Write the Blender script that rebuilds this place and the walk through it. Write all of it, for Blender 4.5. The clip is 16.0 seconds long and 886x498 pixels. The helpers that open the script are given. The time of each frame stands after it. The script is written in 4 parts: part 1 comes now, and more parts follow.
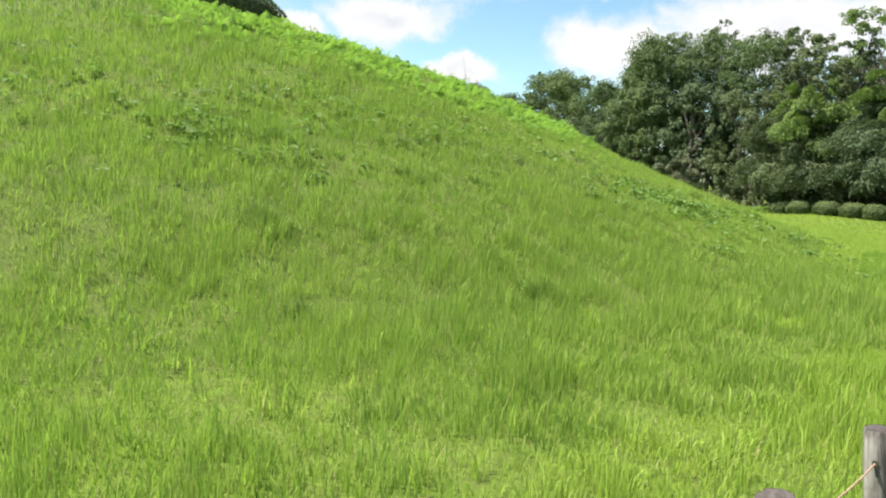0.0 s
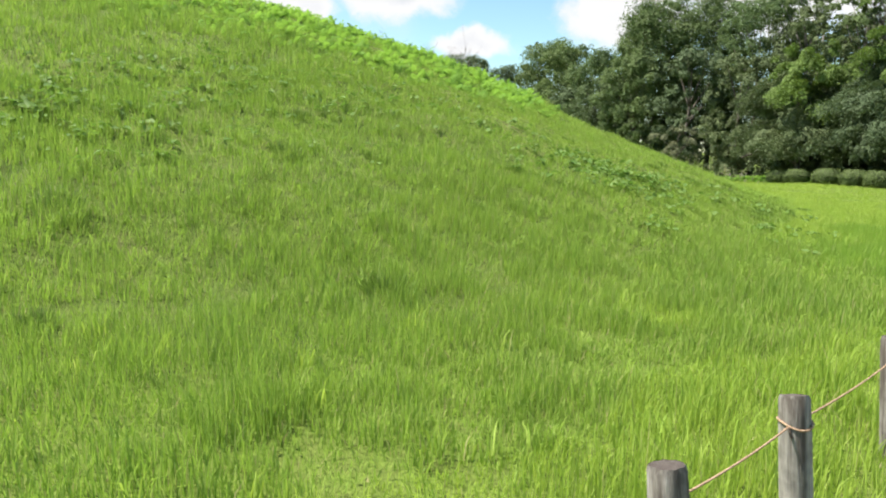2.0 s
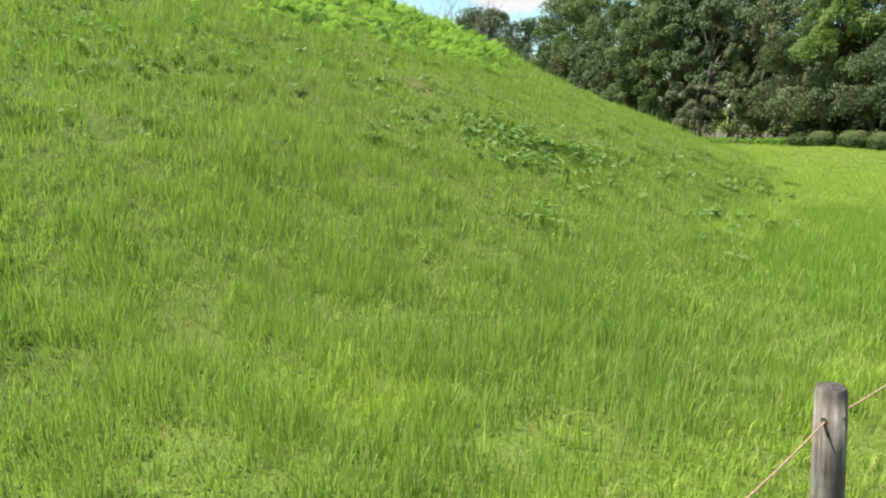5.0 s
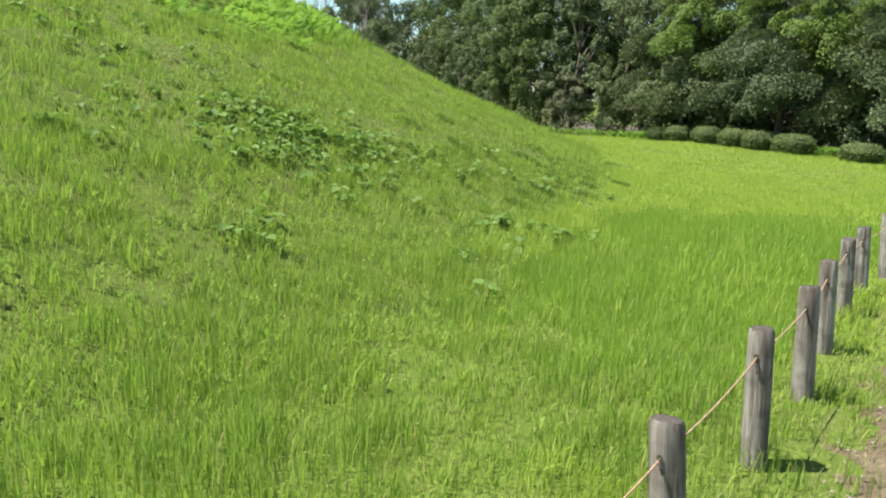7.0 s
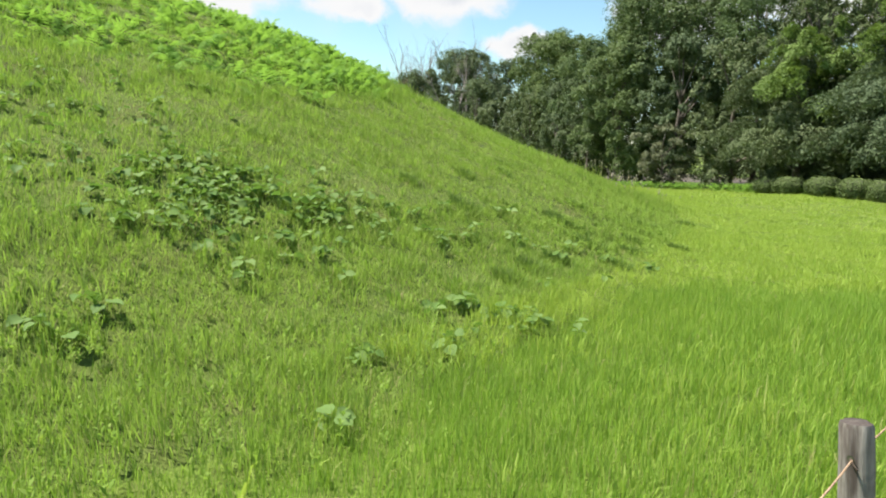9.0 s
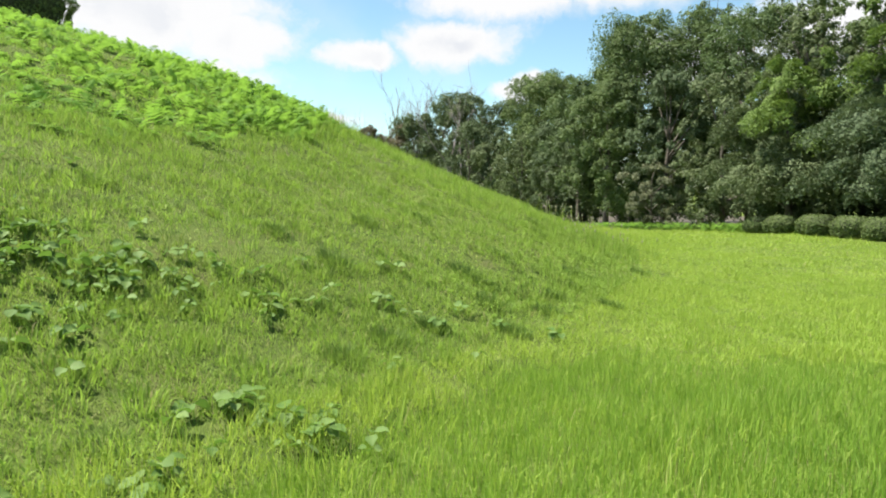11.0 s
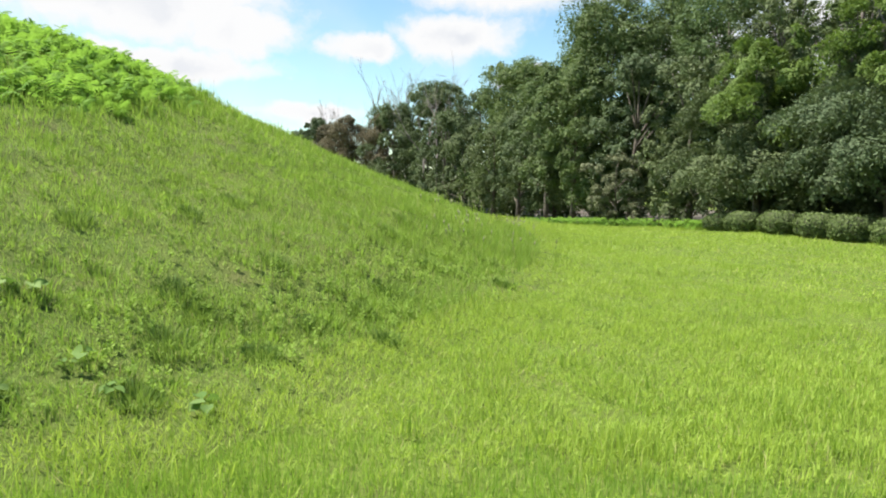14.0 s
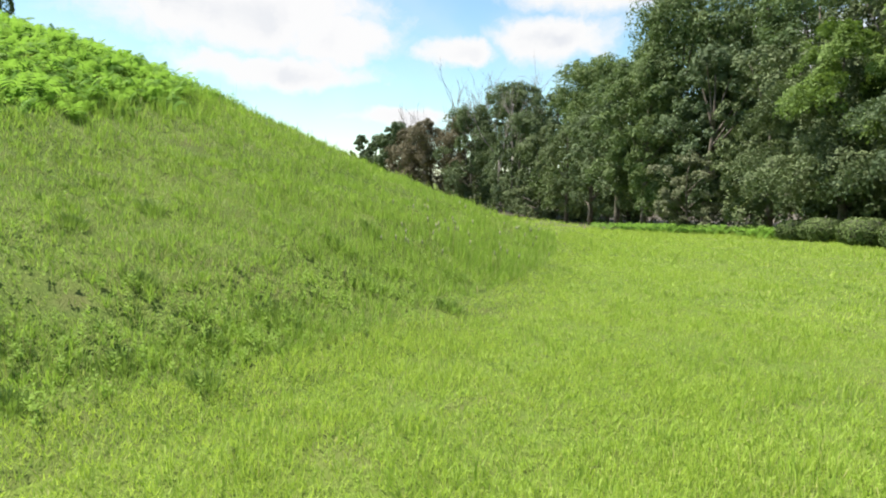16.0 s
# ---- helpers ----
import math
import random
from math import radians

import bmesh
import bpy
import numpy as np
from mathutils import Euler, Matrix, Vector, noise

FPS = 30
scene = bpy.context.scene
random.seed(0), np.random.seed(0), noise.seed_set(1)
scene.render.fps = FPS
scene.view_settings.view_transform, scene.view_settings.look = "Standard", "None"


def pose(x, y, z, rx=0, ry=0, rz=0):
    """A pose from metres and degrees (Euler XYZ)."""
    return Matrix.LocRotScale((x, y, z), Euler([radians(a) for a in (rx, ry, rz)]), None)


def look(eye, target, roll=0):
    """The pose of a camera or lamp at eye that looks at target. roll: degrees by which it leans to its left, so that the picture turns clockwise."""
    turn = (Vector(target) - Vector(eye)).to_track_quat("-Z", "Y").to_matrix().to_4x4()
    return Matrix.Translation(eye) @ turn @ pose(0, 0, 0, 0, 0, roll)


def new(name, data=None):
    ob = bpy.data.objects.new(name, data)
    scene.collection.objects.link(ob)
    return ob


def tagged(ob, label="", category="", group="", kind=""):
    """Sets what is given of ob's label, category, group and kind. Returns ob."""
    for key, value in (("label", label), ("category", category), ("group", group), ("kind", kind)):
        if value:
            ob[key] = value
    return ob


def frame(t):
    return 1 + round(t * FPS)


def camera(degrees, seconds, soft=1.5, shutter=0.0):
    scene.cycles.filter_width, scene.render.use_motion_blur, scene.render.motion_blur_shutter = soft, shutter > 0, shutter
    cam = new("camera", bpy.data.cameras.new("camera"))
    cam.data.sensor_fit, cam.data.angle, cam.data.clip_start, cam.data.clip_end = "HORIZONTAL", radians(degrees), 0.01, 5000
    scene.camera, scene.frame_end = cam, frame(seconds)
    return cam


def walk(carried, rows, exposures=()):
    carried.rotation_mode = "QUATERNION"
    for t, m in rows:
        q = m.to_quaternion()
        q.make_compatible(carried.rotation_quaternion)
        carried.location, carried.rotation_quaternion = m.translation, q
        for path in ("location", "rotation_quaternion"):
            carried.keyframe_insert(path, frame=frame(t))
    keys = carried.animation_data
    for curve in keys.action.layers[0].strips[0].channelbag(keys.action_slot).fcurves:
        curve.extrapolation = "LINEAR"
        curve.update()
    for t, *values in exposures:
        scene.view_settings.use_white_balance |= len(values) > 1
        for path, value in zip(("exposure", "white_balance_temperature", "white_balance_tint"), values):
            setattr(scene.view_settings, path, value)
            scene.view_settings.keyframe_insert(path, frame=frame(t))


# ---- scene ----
cam = camera(66.9, 16.0, soft=2.0)
METRES, EYE, TILT, LEAN, TURN = 19.2, 1.5, 0.0, 0.0, 44.2
ROWS = [
    (0.0, 0.0, 0.0, 0.0, 0.36, -6.93, -2.95),
    (0.5, 0.0223, 0.0182, -0.0, -2.71, -6.5, -2.62),
    (1.0, 0.0457, 0.0334, 0.0006, -2.16, -6.64, -1.7),
    (1.5, 0.0687, 0.0496, 0.0006, 3.92, -6.44, -0.92),
    (2.0, 0.0921, 0.0642, 0.0004, 1.5, -8.95, -1.54),
    (2.5, 0.1159, 0.0803, 0.0003, 0.59, -10.86, -1.43),
    (3.0, 0.1356, 0.1015, 0.0014, 0.13, -11.88, -0.91),
    (5.5, 0.2411, 0.2152, 0.0073, 5.24, -12.51, -1.53),
    (6.0, 0.2617, 0.2414, 0.0068, 3.7, -13.38, -2.69),
    (6.5, 0.2881, 0.2631, 0.0071, 0.87, -13.52, -2.25),
    (7.0, 0.3083, 0.2862, 0.0078, -3.98, -13.37, -3.55),
    (7.5, 0.3307, 0.3066, 0.0067, -2.55, -13.09, -3.63),
    (8.0, 0.3494, 0.3324, 0.0067, 0.17, -13.27, -3.97),
    (8.5, 0.3741, 0.3556, 0.0059, 3.87, -11.18, -2.86),
    (11.0, 0.4719, 0.4703, 0.0071, 6.45, -5.33, -0.77),
    (11.5, 0.4949, 0.4953, 0.0065, 4.9, -5.61, -0.69),
    (12.0, 0.5118, 0.5229, 0.0074, 4.31, -5.35, -1.56),
    (12.5, 0.5341, 0.546, 0.0066, 4.74, -3.78, -2.29),
    (13.0, 0.5537, 0.5732, 0.0046, 5.1, -6.56, -2.81),
    (13.5, 0.5768, 0.5968, 0.0059, 5.37, -5.92, -2.25),
    (14.0, 0.5977, 0.6242, 0.0052, 6.56, -5.93, -1.13),
    (14.5, 0.6228, 0.6476, 0.0057, 8.83, -5.75, 0.31),
    (15.0, 0.6453, 0.6721, 0.0061, 9.96, -6.5, 0.74),
    (15.5, 0.6653, 0.694, 0.007, 11.69, -6.26, 0.76),
    (16.0, 0.6875, 0.7161, 0.0071, 14.56, -5.79, -0.95),
]
walk(cam, [(t, pose(0, 0, EYE, TILT, LEAN, TURN) @ pose(METRES * x, METRES * y, METRES * z, 90 + pitch, roll, yaw)) for t, x, y, z, yaw, pitch, roll in ROWS], exposures=[(0.0, 1.36), (3.0, 1.32), (6.0, 1.27), (8.5, 1.27), (11.0, 1.32), (16.0, 1.30)])

# ---------------------------------------------------------------- world, sun
SUN_FROM = Vector((-0.70, -0.56, 1.62)).normalized()


def nd(nt, kind, inputs=None, **props):
    n = nt.nodes.new(kind)
    for k, v in props.items():
        setattr(n, k, v)
    for k, v in (inputs or {}).items():
        if isinstance(v, bpy.types.NodeSocket):
            nt.links.new(v, n.inputs[k])
        else:
            n.inputs[k].default_value = v
    return n


def mth(nt, op, a, b=0.0, c=0.0, clamp=False):
    n = nd(nt, "ShaderNodeMath", {0: a, 1: b, 2: c}, operation=op)
    n.use_clamp = clamp
    return n.outputs[0]


def smooth(nt, value, lo, hi):
    n = nd(nt, "ShaderNodeMapRange", {"Value": value, "From Min": lo, "From Max": hi}, interpolation_type="SMOOTHSTEP")
    return n.outputs["Result"]


def mixc(nt, fac, a, b, blend="MIX"):
    n = nt.nodes.new("ShaderNodeMix")
    n.data_type, n.blend_type = "RGBA", blend
    for i, v in ((0, fac), (6, a), (7, b)):
        if isinstance(v, bpy.types.NodeSocket):
            nt.links.new(v, n.inputs[i])
        else:
            n.inputs[i].default_value = v if i == 0 else (*v, 1)
    return n.outputs[2]


def build_world():
    w = bpy.data.worlds.new("summer_sky")
    scene.world = w
    w.use_nodes = True
    nt = w.node_tree
    nt.nodes.clear()
    sky = nd(nt, "ShaderNodeTexSky", sky_type="NISHITA", sun_disc=False)
    sky.sun_elevation = math.asin(SUN_FROM.z)
    sky.sun_rotation = math.atan2(SUN_FROM.x, SUN_FROM.y)
    sky.air_density, sky.dust_density, sky.ozone_density = 1.0, 0.25, 1.6
    tc = nd(nt, "ShaderNodeTexCoord").outputs["Generated"]
    xyz = nd(nt, "ShaderNodeSeparateXYZ", {0: tc}).outputs
    u = mth(nt, "ARCTAN2", xyz[0], xyz[1])
    v = mth(nt, "ARCSINE", xyz[2])
    uv = nd(nt, "ShaderNodeCombineXYZ", {0: u, 1: v}).outputs[0]
    warp = nd(nt, "ShaderNodeTexNoise", {"Vector": uv, "Scale": 9.0, "Detail": 6.0, "Roughness": 0.62})
    off = nd(nt, "ShaderNodeVectorMath", {0: warp.outputs["Color"], 1: (0.5, 0.5, 0.5)}, operation="SUBTRACT").outputs[0]
    off = nd(nt, "ShaderNodeVectorMath", {0: off, 1: (0.13, 0.075, 0)}, operation="MULTIPLY").outputs[0]
    uvw = nd(nt, "ShaderNodeVectorMath", {0: uv, 1: off}, operation="ADD").outputs[0]
    # cumulus banks: azimuth, elevation, half width, half height
    banks = [(-1.32, 0.225, 0.20, 0.050), (-1.17, 0.195, 0.08, 0.030), (-1.27, 0.155, 0.14, 0.022),
             (-1.005, 0.184, 0.060, 0.017), (-0.865, 0.203, 0.085, 0.032), (-0.80, 0.275, 0.13, 0.040),
             (-0.66, 0.285, 0.10, 0.035), (-0.755, 0.133, 0.055, 0.016), (-0.55, 0.180, 0.080, 0.042),
             (-0.32, 0.20, 0.17, 0.050), (-1.08, 0.09, 0.07, 0.012), (0.25, 0.30, 0.22, 0.06),
             (0.9, 0.25, 0.25, 0.07), (1.7, 0.35, 0.3, 0.08), (2.6, 0.28, 0.25, 0.07), (-2.4, 0.33, 0.3, 0.08)]
    mask = None
    for a, e, hw, hh in banks:
        d = nd(nt, "ShaderNodeVectorMath", {0: uvw, 1: (a, e, 0)}, operation="SUBTRACT").outputs[0]
        d = nd(nt, "ShaderNodeVectorMath", {0: d, 1: (1 / hw, 1 / hh, 0)}, operation="MULTIPLY").outputs[0]
        r = nd(nt, "ShaderNodeVectorMath", {0: d}, operation="LENGTH").outputs["Value"]
        m = mth(nt, "SUBTRACT", 1.5, r)
        mask = m if mask is None else mth(nt, "MAXIMUM", mask, m)
    fine = nd(nt, "ShaderNodeTexNoise", {"Vector": uvw, "Scale": 26.0, "Detail": 5.0, "Roughness": 0.6}).outputs["Fac"]
    dens = mth(nt, "ADD", mask, mth(nt, "MULTIPLY", mth(nt, "SUBTRACT", fine, 0.5), 0.9))
    cover = smooth(nt, dens, 0.1, 0.85)
    veil = smooth(nt, nd(nt, "ShaderNodeTexNoise", {"Vector": uvw, "Scale": 4.0, "Detail": 3.0}).outputs["Fac"], 0.45, 0.8)
    cover = mth(nt, "MAXIMUM", cover, mth(nt, "MULTIPLY", veil, 0.35))
    body = nd(nt, "ShaderNodeTexNoise", {"Vector": uvw, "Scale": 5.0, "Detail": 3.0}).outputs["Fac"]
    shade = mth(nt, "MULTIPLY", smooth(nt, body, 0.42, 0.66), smooth(nt, dens, 0.9, 1.5))
    cloud = mixc(nt, shade, (7.1, 7.1, 7.15), (5.8, 6.0, 6.4))
    skyc = mixc(nt, 1.0, sky.outputs[0], (1.28, 1.46, 1.34), "MULTIPLY")
    col = mixc(nt, cover, skyc, cloud)
    bg = nd(nt, "ShaderNodeBackground", {"Color": col, "Strength": 0.056})
    out = nd(nt, "ShaderNodeOutputWorld", {"Surface": bg.outputs[0]})


build_world()
sun = new("sun", bpy.data.lights.new("sun", "SUN"))
sun.data.energy, sun.data.angle, sun.data.color = 4.9, radians(0.6), (1.0, 0.955, 0.87)
sun.matrix_world = look(SUN_FROM * 120, (0, 0, 0))


# ---------------------------------------------------------------- materials
def material(name):
    m = bpy.data.materials.new(name)
    m.use_nodes = True
    nt = m.node_tree
    nt.nodes.clear()
    return m, nt


def place_noise(nt, scale, detail=3.0, rough=0.55):
    g = nd(nt, "ShaderNodeNewGeometry").outputs["Position"]
    return nd(nt, "ShaderNodeTexNoise", {"Vector": g, "Scale": scale, "Detail": detail, "Roughness": rough}).outputs["Fac"]


def leaf_material(name, dark, mid, light, glow, through_amt=0.4, rough=0.45, patch=0.45, spec=0.25, dry=None, dry_amt=0.06, each=0.0):
    """Foliage: colour per leaf and in patches, gloss, and light let through."""
    m, nt = material(name)
    rnd = nd(nt, "ShaderNodeNewGeometry").outputs["Random Per Island"]
    big = smooth(nt, place_noise(nt, patch), 0.33, 0.67)
    fine = smooth(nt, place_noise(nt, patch * 5.3), 0.3, 0.7)
    col = mixc(nt, mth(nt, "MULTIPLY_ADD", fine, 0.5, mth(nt, "MULTIPLY", big, 0.5)), dark, mid)
    col = mixc(nt, mth(nt, "MULTIPLY", mth(nt, "POWER", rnd, 1.6), 0.85), col, light)
    if dry:
        col = mixc(nt, smooth(nt, mth(nt, "FRACT", mth(nt, "MULTIPLY", rnd, 37.7)), 1 - dry_amt, 1 - dry_amt * 0.7), col, dry)
    if each:
        own = nd(nt, "ShaderNodeObjectInfo").outputs["Random"]
        col = mixc(nt, each, col, mixc(nt, own, (0.86, 0.90, 0.94), (1.14, 1.06, 0.96)), "MULTIPLY")
    bs = nd(nt, "ShaderNodeBsdfPrincipled", {"Base Color": col, "Roughness": rough, "Specular IOR Level": spec})
    tr = nd(nt, "ShaderNodeBsdfTranslucent", {"Color": mixc(nt, 0.75, col, glow)})
    mx = nd(nt, "ShaderNodeMixShader", {0: through_amt, 1: bs.outputs[0], 2: tr.outputs[0]})
    nd(nt, "ShaderNodeOutputMaterial", {"Surface": mx.outputs[0]})
    return m


M_GRASS = leaf_material("meadow_grass", (0.181, 0.299, 0.037), (0.283, 0.389, 0.056), (0.389, 0.484, 0.108), (0.432, 0.567, 0.072), 0.42, 0.55, 0.35, 0.12, (0.38, 0.36, 0.15), 0.05)
M_STRIP = leaf_material("tall_meadow_grass", (0.137, 0.261, 0.030), (0.213, 0.336, 0.042), (0.322, 0.432, 0.095), (0.322, 0.499, 0.053), 0.42, 0.5, 0.5, 0.15, (0.36, 0.33, 0.14), 0.03)
M_MOUND = leaf_material("slope_grass", (0.119, 0.213, 0.030), (0.246, 0.342, 0.053), (0.352, 0.436, 0.110), (0.303, 0.476, 0.055), 0.42, 0.55, 0.5, 0.12, (0.37, 0.32, 0.15), 0.08)
M_TUFT = leaf_material("dark_tuft", (0.079, 0.144, 0.030), (0.116, 0.188, 0.039), (0.183, 0.250, 0.063), (0.220, 0.338, 0.046), 0.35, 0.6, 0.8, 0.1)
M_SPRIG = leaf_material("dull_grass", (0.095, 0.165, 0.030), (0.150, 0.225, 0.042), (0.22, 0.28, 0.075), (0.24, 0.35, 0.05), 0.38, 0.6, 0.8, 0.1, (0.26, 0.21, 0.10), 0.10)
M_FERN = leaf_material("fern_frond", (0.097, 0.211, 0.031), (0.155, 0.291, 0.041), (0.252, 0.385, 0.081), (0.252, 0.432, 0.054), 0.44, 0.7, 0.6, 0.06)
M_VINE = leaf_material("vine_leaf", (0.079, 0.148, 0.031), (0.112, 0.191, 0.041), (0.189, 0.267, 0.086), (0.155, 0.292, 0.034), 0.3, 0.62, 0.9, 0.12)
M_WEED = leaf_material("weed_leaf", (0.118, 0.200, 0.032), (0.185, 0.282, 0.045), (0.27, 0.36, 0.08), (0.30, 0.47, 0.06), 0.4, 0.65, 0.7, 0.08)
M_LEAF_MID = leaf_material("broadleaf", (0.066, 0.105, 0.039), (0.100, 0.148, 0.054), (0.174, 0.222, 0.098), (0.132, 0.197, 0.049), 0.25, 0.62, 0.3, 0.12, each=0.8)
M_LEAF_DARK = leaf_material("dark_leaf", (0.065, 0.093, 0.044), (0.099, 0.133, 0.060), (0.160, 0.199, 0.102), (0.116, 0.164, 0.045), 0.2, 0.62, 0.3, 0.12, each=0.8)
M_LEAF_LIGHT = leaf_material("maple_leaf", (0.078, 0.124, 0.031), (0.118, 0.183, 0.046), (0.189, 0.267, 0.083), (0.178, 0.276, 0.040), 0.27, 0.62, 0.4, 0.12, each=0.8)
M_LEAF_GREY = leaf_material("greyish_leaf", (0.115, 0.128, 0.068), (0.165, 0.178, 0.10), (0.26, 0.27, 0.165), (0.17, 0.20, 0.09), 0.25, 0.62, 0.6, 0.12)
M_LEAF_BROWN = leaf_material("sparse_brown_leaf", (0.098, 0.086, 0.052), (0.138, 0.121, 0.075), (0.207, 0.178, 0.115), (0.161, 0.138, 0.069), 0.2, 0.62, 0.3, 0.1)
M_HEDGE = leaf_material("clipped_leaf", (0.082, 0.118, 0.036), (0.118, 0.163, 0.050), (0.175, 0.22, 0.085), (0.10, 0.155, 0.03), 0.2, 0.6, 1.2, 0.12)


def ground_material(name, low, high):
    m, nt = material(name)
    a = smooth(nt, place_noise(nt, 0.3), 0.35, 0.65)
    b = smooth(nt, place_noise(nt, 6.0, 5.0), 0.3, 0.7)
    c = smooth(nt, place_noise(nt, 45.0, 4.0, 0.7), 0.35, 0.7)
    col = mixc(nt, a, low, high)
    col = mixc(nt, mth(nt, "MULTIPLY", b, 0.7), col, (0.135, 0.160, 0.040))
    col = mixc(nt, mth(nt, "MULTIPLY", c, 0.5), col, (0.060, 0.085, 0.018))
    col = mixc(nt, mth(nt, "MULTIPLY", smooth(nt, place_noise(nt, 1.1, 4.0), 0.58, 0.70), 0.5), col, (0.13, 0.125, 0.050))
    bump = nd(nt, "ShaderNodeBump", {"Height": c, "Strength": 0.6, "Distance": 0.03})
    bs = nd(nt, "ShaderNodeBsdfPrincipled", {"Base Color": col, "Roughness": 0.9, "Specular IOR Level": 0.1, "Normal": bump.outputs[0]})
    nd(nt, "ShaderNodeOutputMaterial", {"Surface": bs.outputs[0]})
    return m


def dirt_material():
    m, nt = material("trodden_earth")
    a = smooth(nt, place_noise(nt, 1.6, 4.0), 0.3, 0.7)
    b = smooth(nt, place_noise(nt, 22.0, 5.0, 0.7), 0.35, 0.65)
    c = smooth(nt, place_noise(nt, 140.0, 3.0), 0.4, 0.7)
    col = mixc(nt, a, (0.24, 0.180, 0.108), (0.33, 0.255, 0.16))
    col = mixc(nt, mth(nt, "MULTIPLY", b, 0.7), col, (0.125, 0.092, 0.056))
    col = mixc(nt, mth(nt, "MULTIPLY", c, 0.5), col, (0.30, 0.25, 0.19))
    bump = nd(nt, "ShaderNodeBump", {"Height": mth(nt, "ADD", b, c), "Strength": 0.8, "Distance": 0.02})
    bs = nd(nt, "ShaderNodeBsdfPrincipled", {"Base Color": col, "Roughness": 0.95, "Specular IOR Level": 0.1, "Normal": bump.outputs[0]})
    nd(nt, "ShaderNodeOutputMaterial", {"Surface": bs.outputs[0]})
    return m


def wood_material(name, dark, light, scale=(40, 40, 2.5)):
    """Weathered wood with grain along the local z axis."""
    m, nt = material(name)
    tc = nd(nt, "ShaderNodeTexCoord").outputs["Object"]
    rnd = nd(nt, "ShaderNodeObjectInfo").outputs["Random"]
    st = nd(nt, "ShaderNodeVectorMath", {0: tc, 1: scale}, operation="MULTIPLY").outputs[0]
    grain = smooth(nt, nd(nt, "ShaderNodeTexNoise", {"Vector": st, "Scale": 1.0, "Detail": 5.0, "Roughness": 0.65}).outputs["Fac"], 0.32, 0.68)
    stain = smooth(nt, nd(nt, "ShaderNodeTexNoise", {"Vector": tc, "Scale": 9.0, "Detail": 4.0}).outputs["Fac"], 0.42, 0.7)
    col = mixc(nt, grain, dark, light)
    col = mixc(nt, mth(nt, "MULTIPLY", stain, 0.6), col, tuple(c * 0.5 for c in dark))
    col = mixc(nt, mth(nt, "MULTIPLY", rnd, 0.45), col, (0.10, 0.075, 0.063))
    bump = nd(nt, "ShaderNodeBump", {"Height": grain, "Strength": 0.55, "Distance": 0.006})
    bs = nd(nt, "ShaderNodeBsdfPrincipled", {"Base Color": col, "Roughness": 0.85, "Specular IOR Level": 0.2, "Normal": bump.outputs[0]})
    nd(nt, "ShaderNodeOutputMaterial", {"Surface": bs.outputs[0]})
    return m


def plain_material(name, a, b, scale, rough=0.8):
    m, nt = material(name)
    tc = nd(nt, "ShaderNodeTexCoord").outputs["Object"]
    f = smooth(nt, nd(nt, "ShaderNodeTexNoise", {"Vector": tc, "Scale": scale, "Detail": 4.0}).outputs["Fac"], 0.35, 0.65)
    bump = nd(nt, "ShaderNodeBump", {"Height": f, "Strength": 0.4, "Distance": 0.01})
    bs = nd(nt, "ShaderNodeBsdfPrincipled", {"Base Color": mixc(nt, f, a, b), "Roughness": rough, "Normal": bump.outputs[0]})
    nd(nt, "ShaderNodeOutputMaterial", {"Surface": bs.outputs[0]})
    return m


M_SEED = plain_material("seed_head", (0.22, 0.22, 0.12), (0.34, 0.32, 0.20), 30.0, 0.9)
M_PETAL = plain_material("petal", (0.72, 0.72, 0.66), (0.82, 0.82, 0.78), 30.0, 0.8)
M_STRAW = plain_material("dry_straw", (0.18, 0.15, 0.07), (0.32, 0.27, 0.15), 9.0, 0.85)
M_GROUND = ground_material("meadow_turf", (0.118, 0.185, 0.028), (0.160, 0.230, 0.035))
M_LITTER = plain_material("leaf_litter", (0.045, 0.036, 0.024), (0.095, 0.074, 0.046), 1.5, 0.95)
M_THATCH = ground_material("slope_thatch", (0.086, 0.134, 0.026), (0.120, 0.164, 0.035))
M_DIRT = dirt_material()
M_POST = wood_material("weathered_post", (0.075, 0.060, 0.050), (0.36, 0.335, 0.295), (26, 26, 2.0))
M_POST_TOP = wood_material("post_end_grain", (0.045, 0.038, 0.033), (0.11, 0.098, 0.088), (60, 60, 60))
M_BARK = plain_material("bark", (0.075, 0.06, 0.045), (0.15, 0.125, 0.10), 7.0, 0.9)
M_BARK_PALE = plain_material("pale_bark", (0.13, 0.11, 0.10), (0.24, 0.21, 0.19), 6.0, 0.9)
M_ROPE = plain_material("rope", (0.24, 0.145, 0.085), (0.44, 0.30, 0.19), 120.0, 0.9)
M_DARK_TAIL = plain_material("dark_brown_tail", (0.07, 0.05, 0.04), (0.16, 0.11, 0.08), 120.0, 0.9)
M_PEBBLE = plain_material("pebble", (0.17, 0.14, 0.105), (0.30, 0.26, 0.21), 30.0, 0.85)
# near-black colour that paints the shade inside shrubs and rope holes
M_INNER_SHADE = plain_material("inner_shade", (0.03, 0.038, 0.014), (0.055, 0.06, 0.028), 3.0, 0.95)


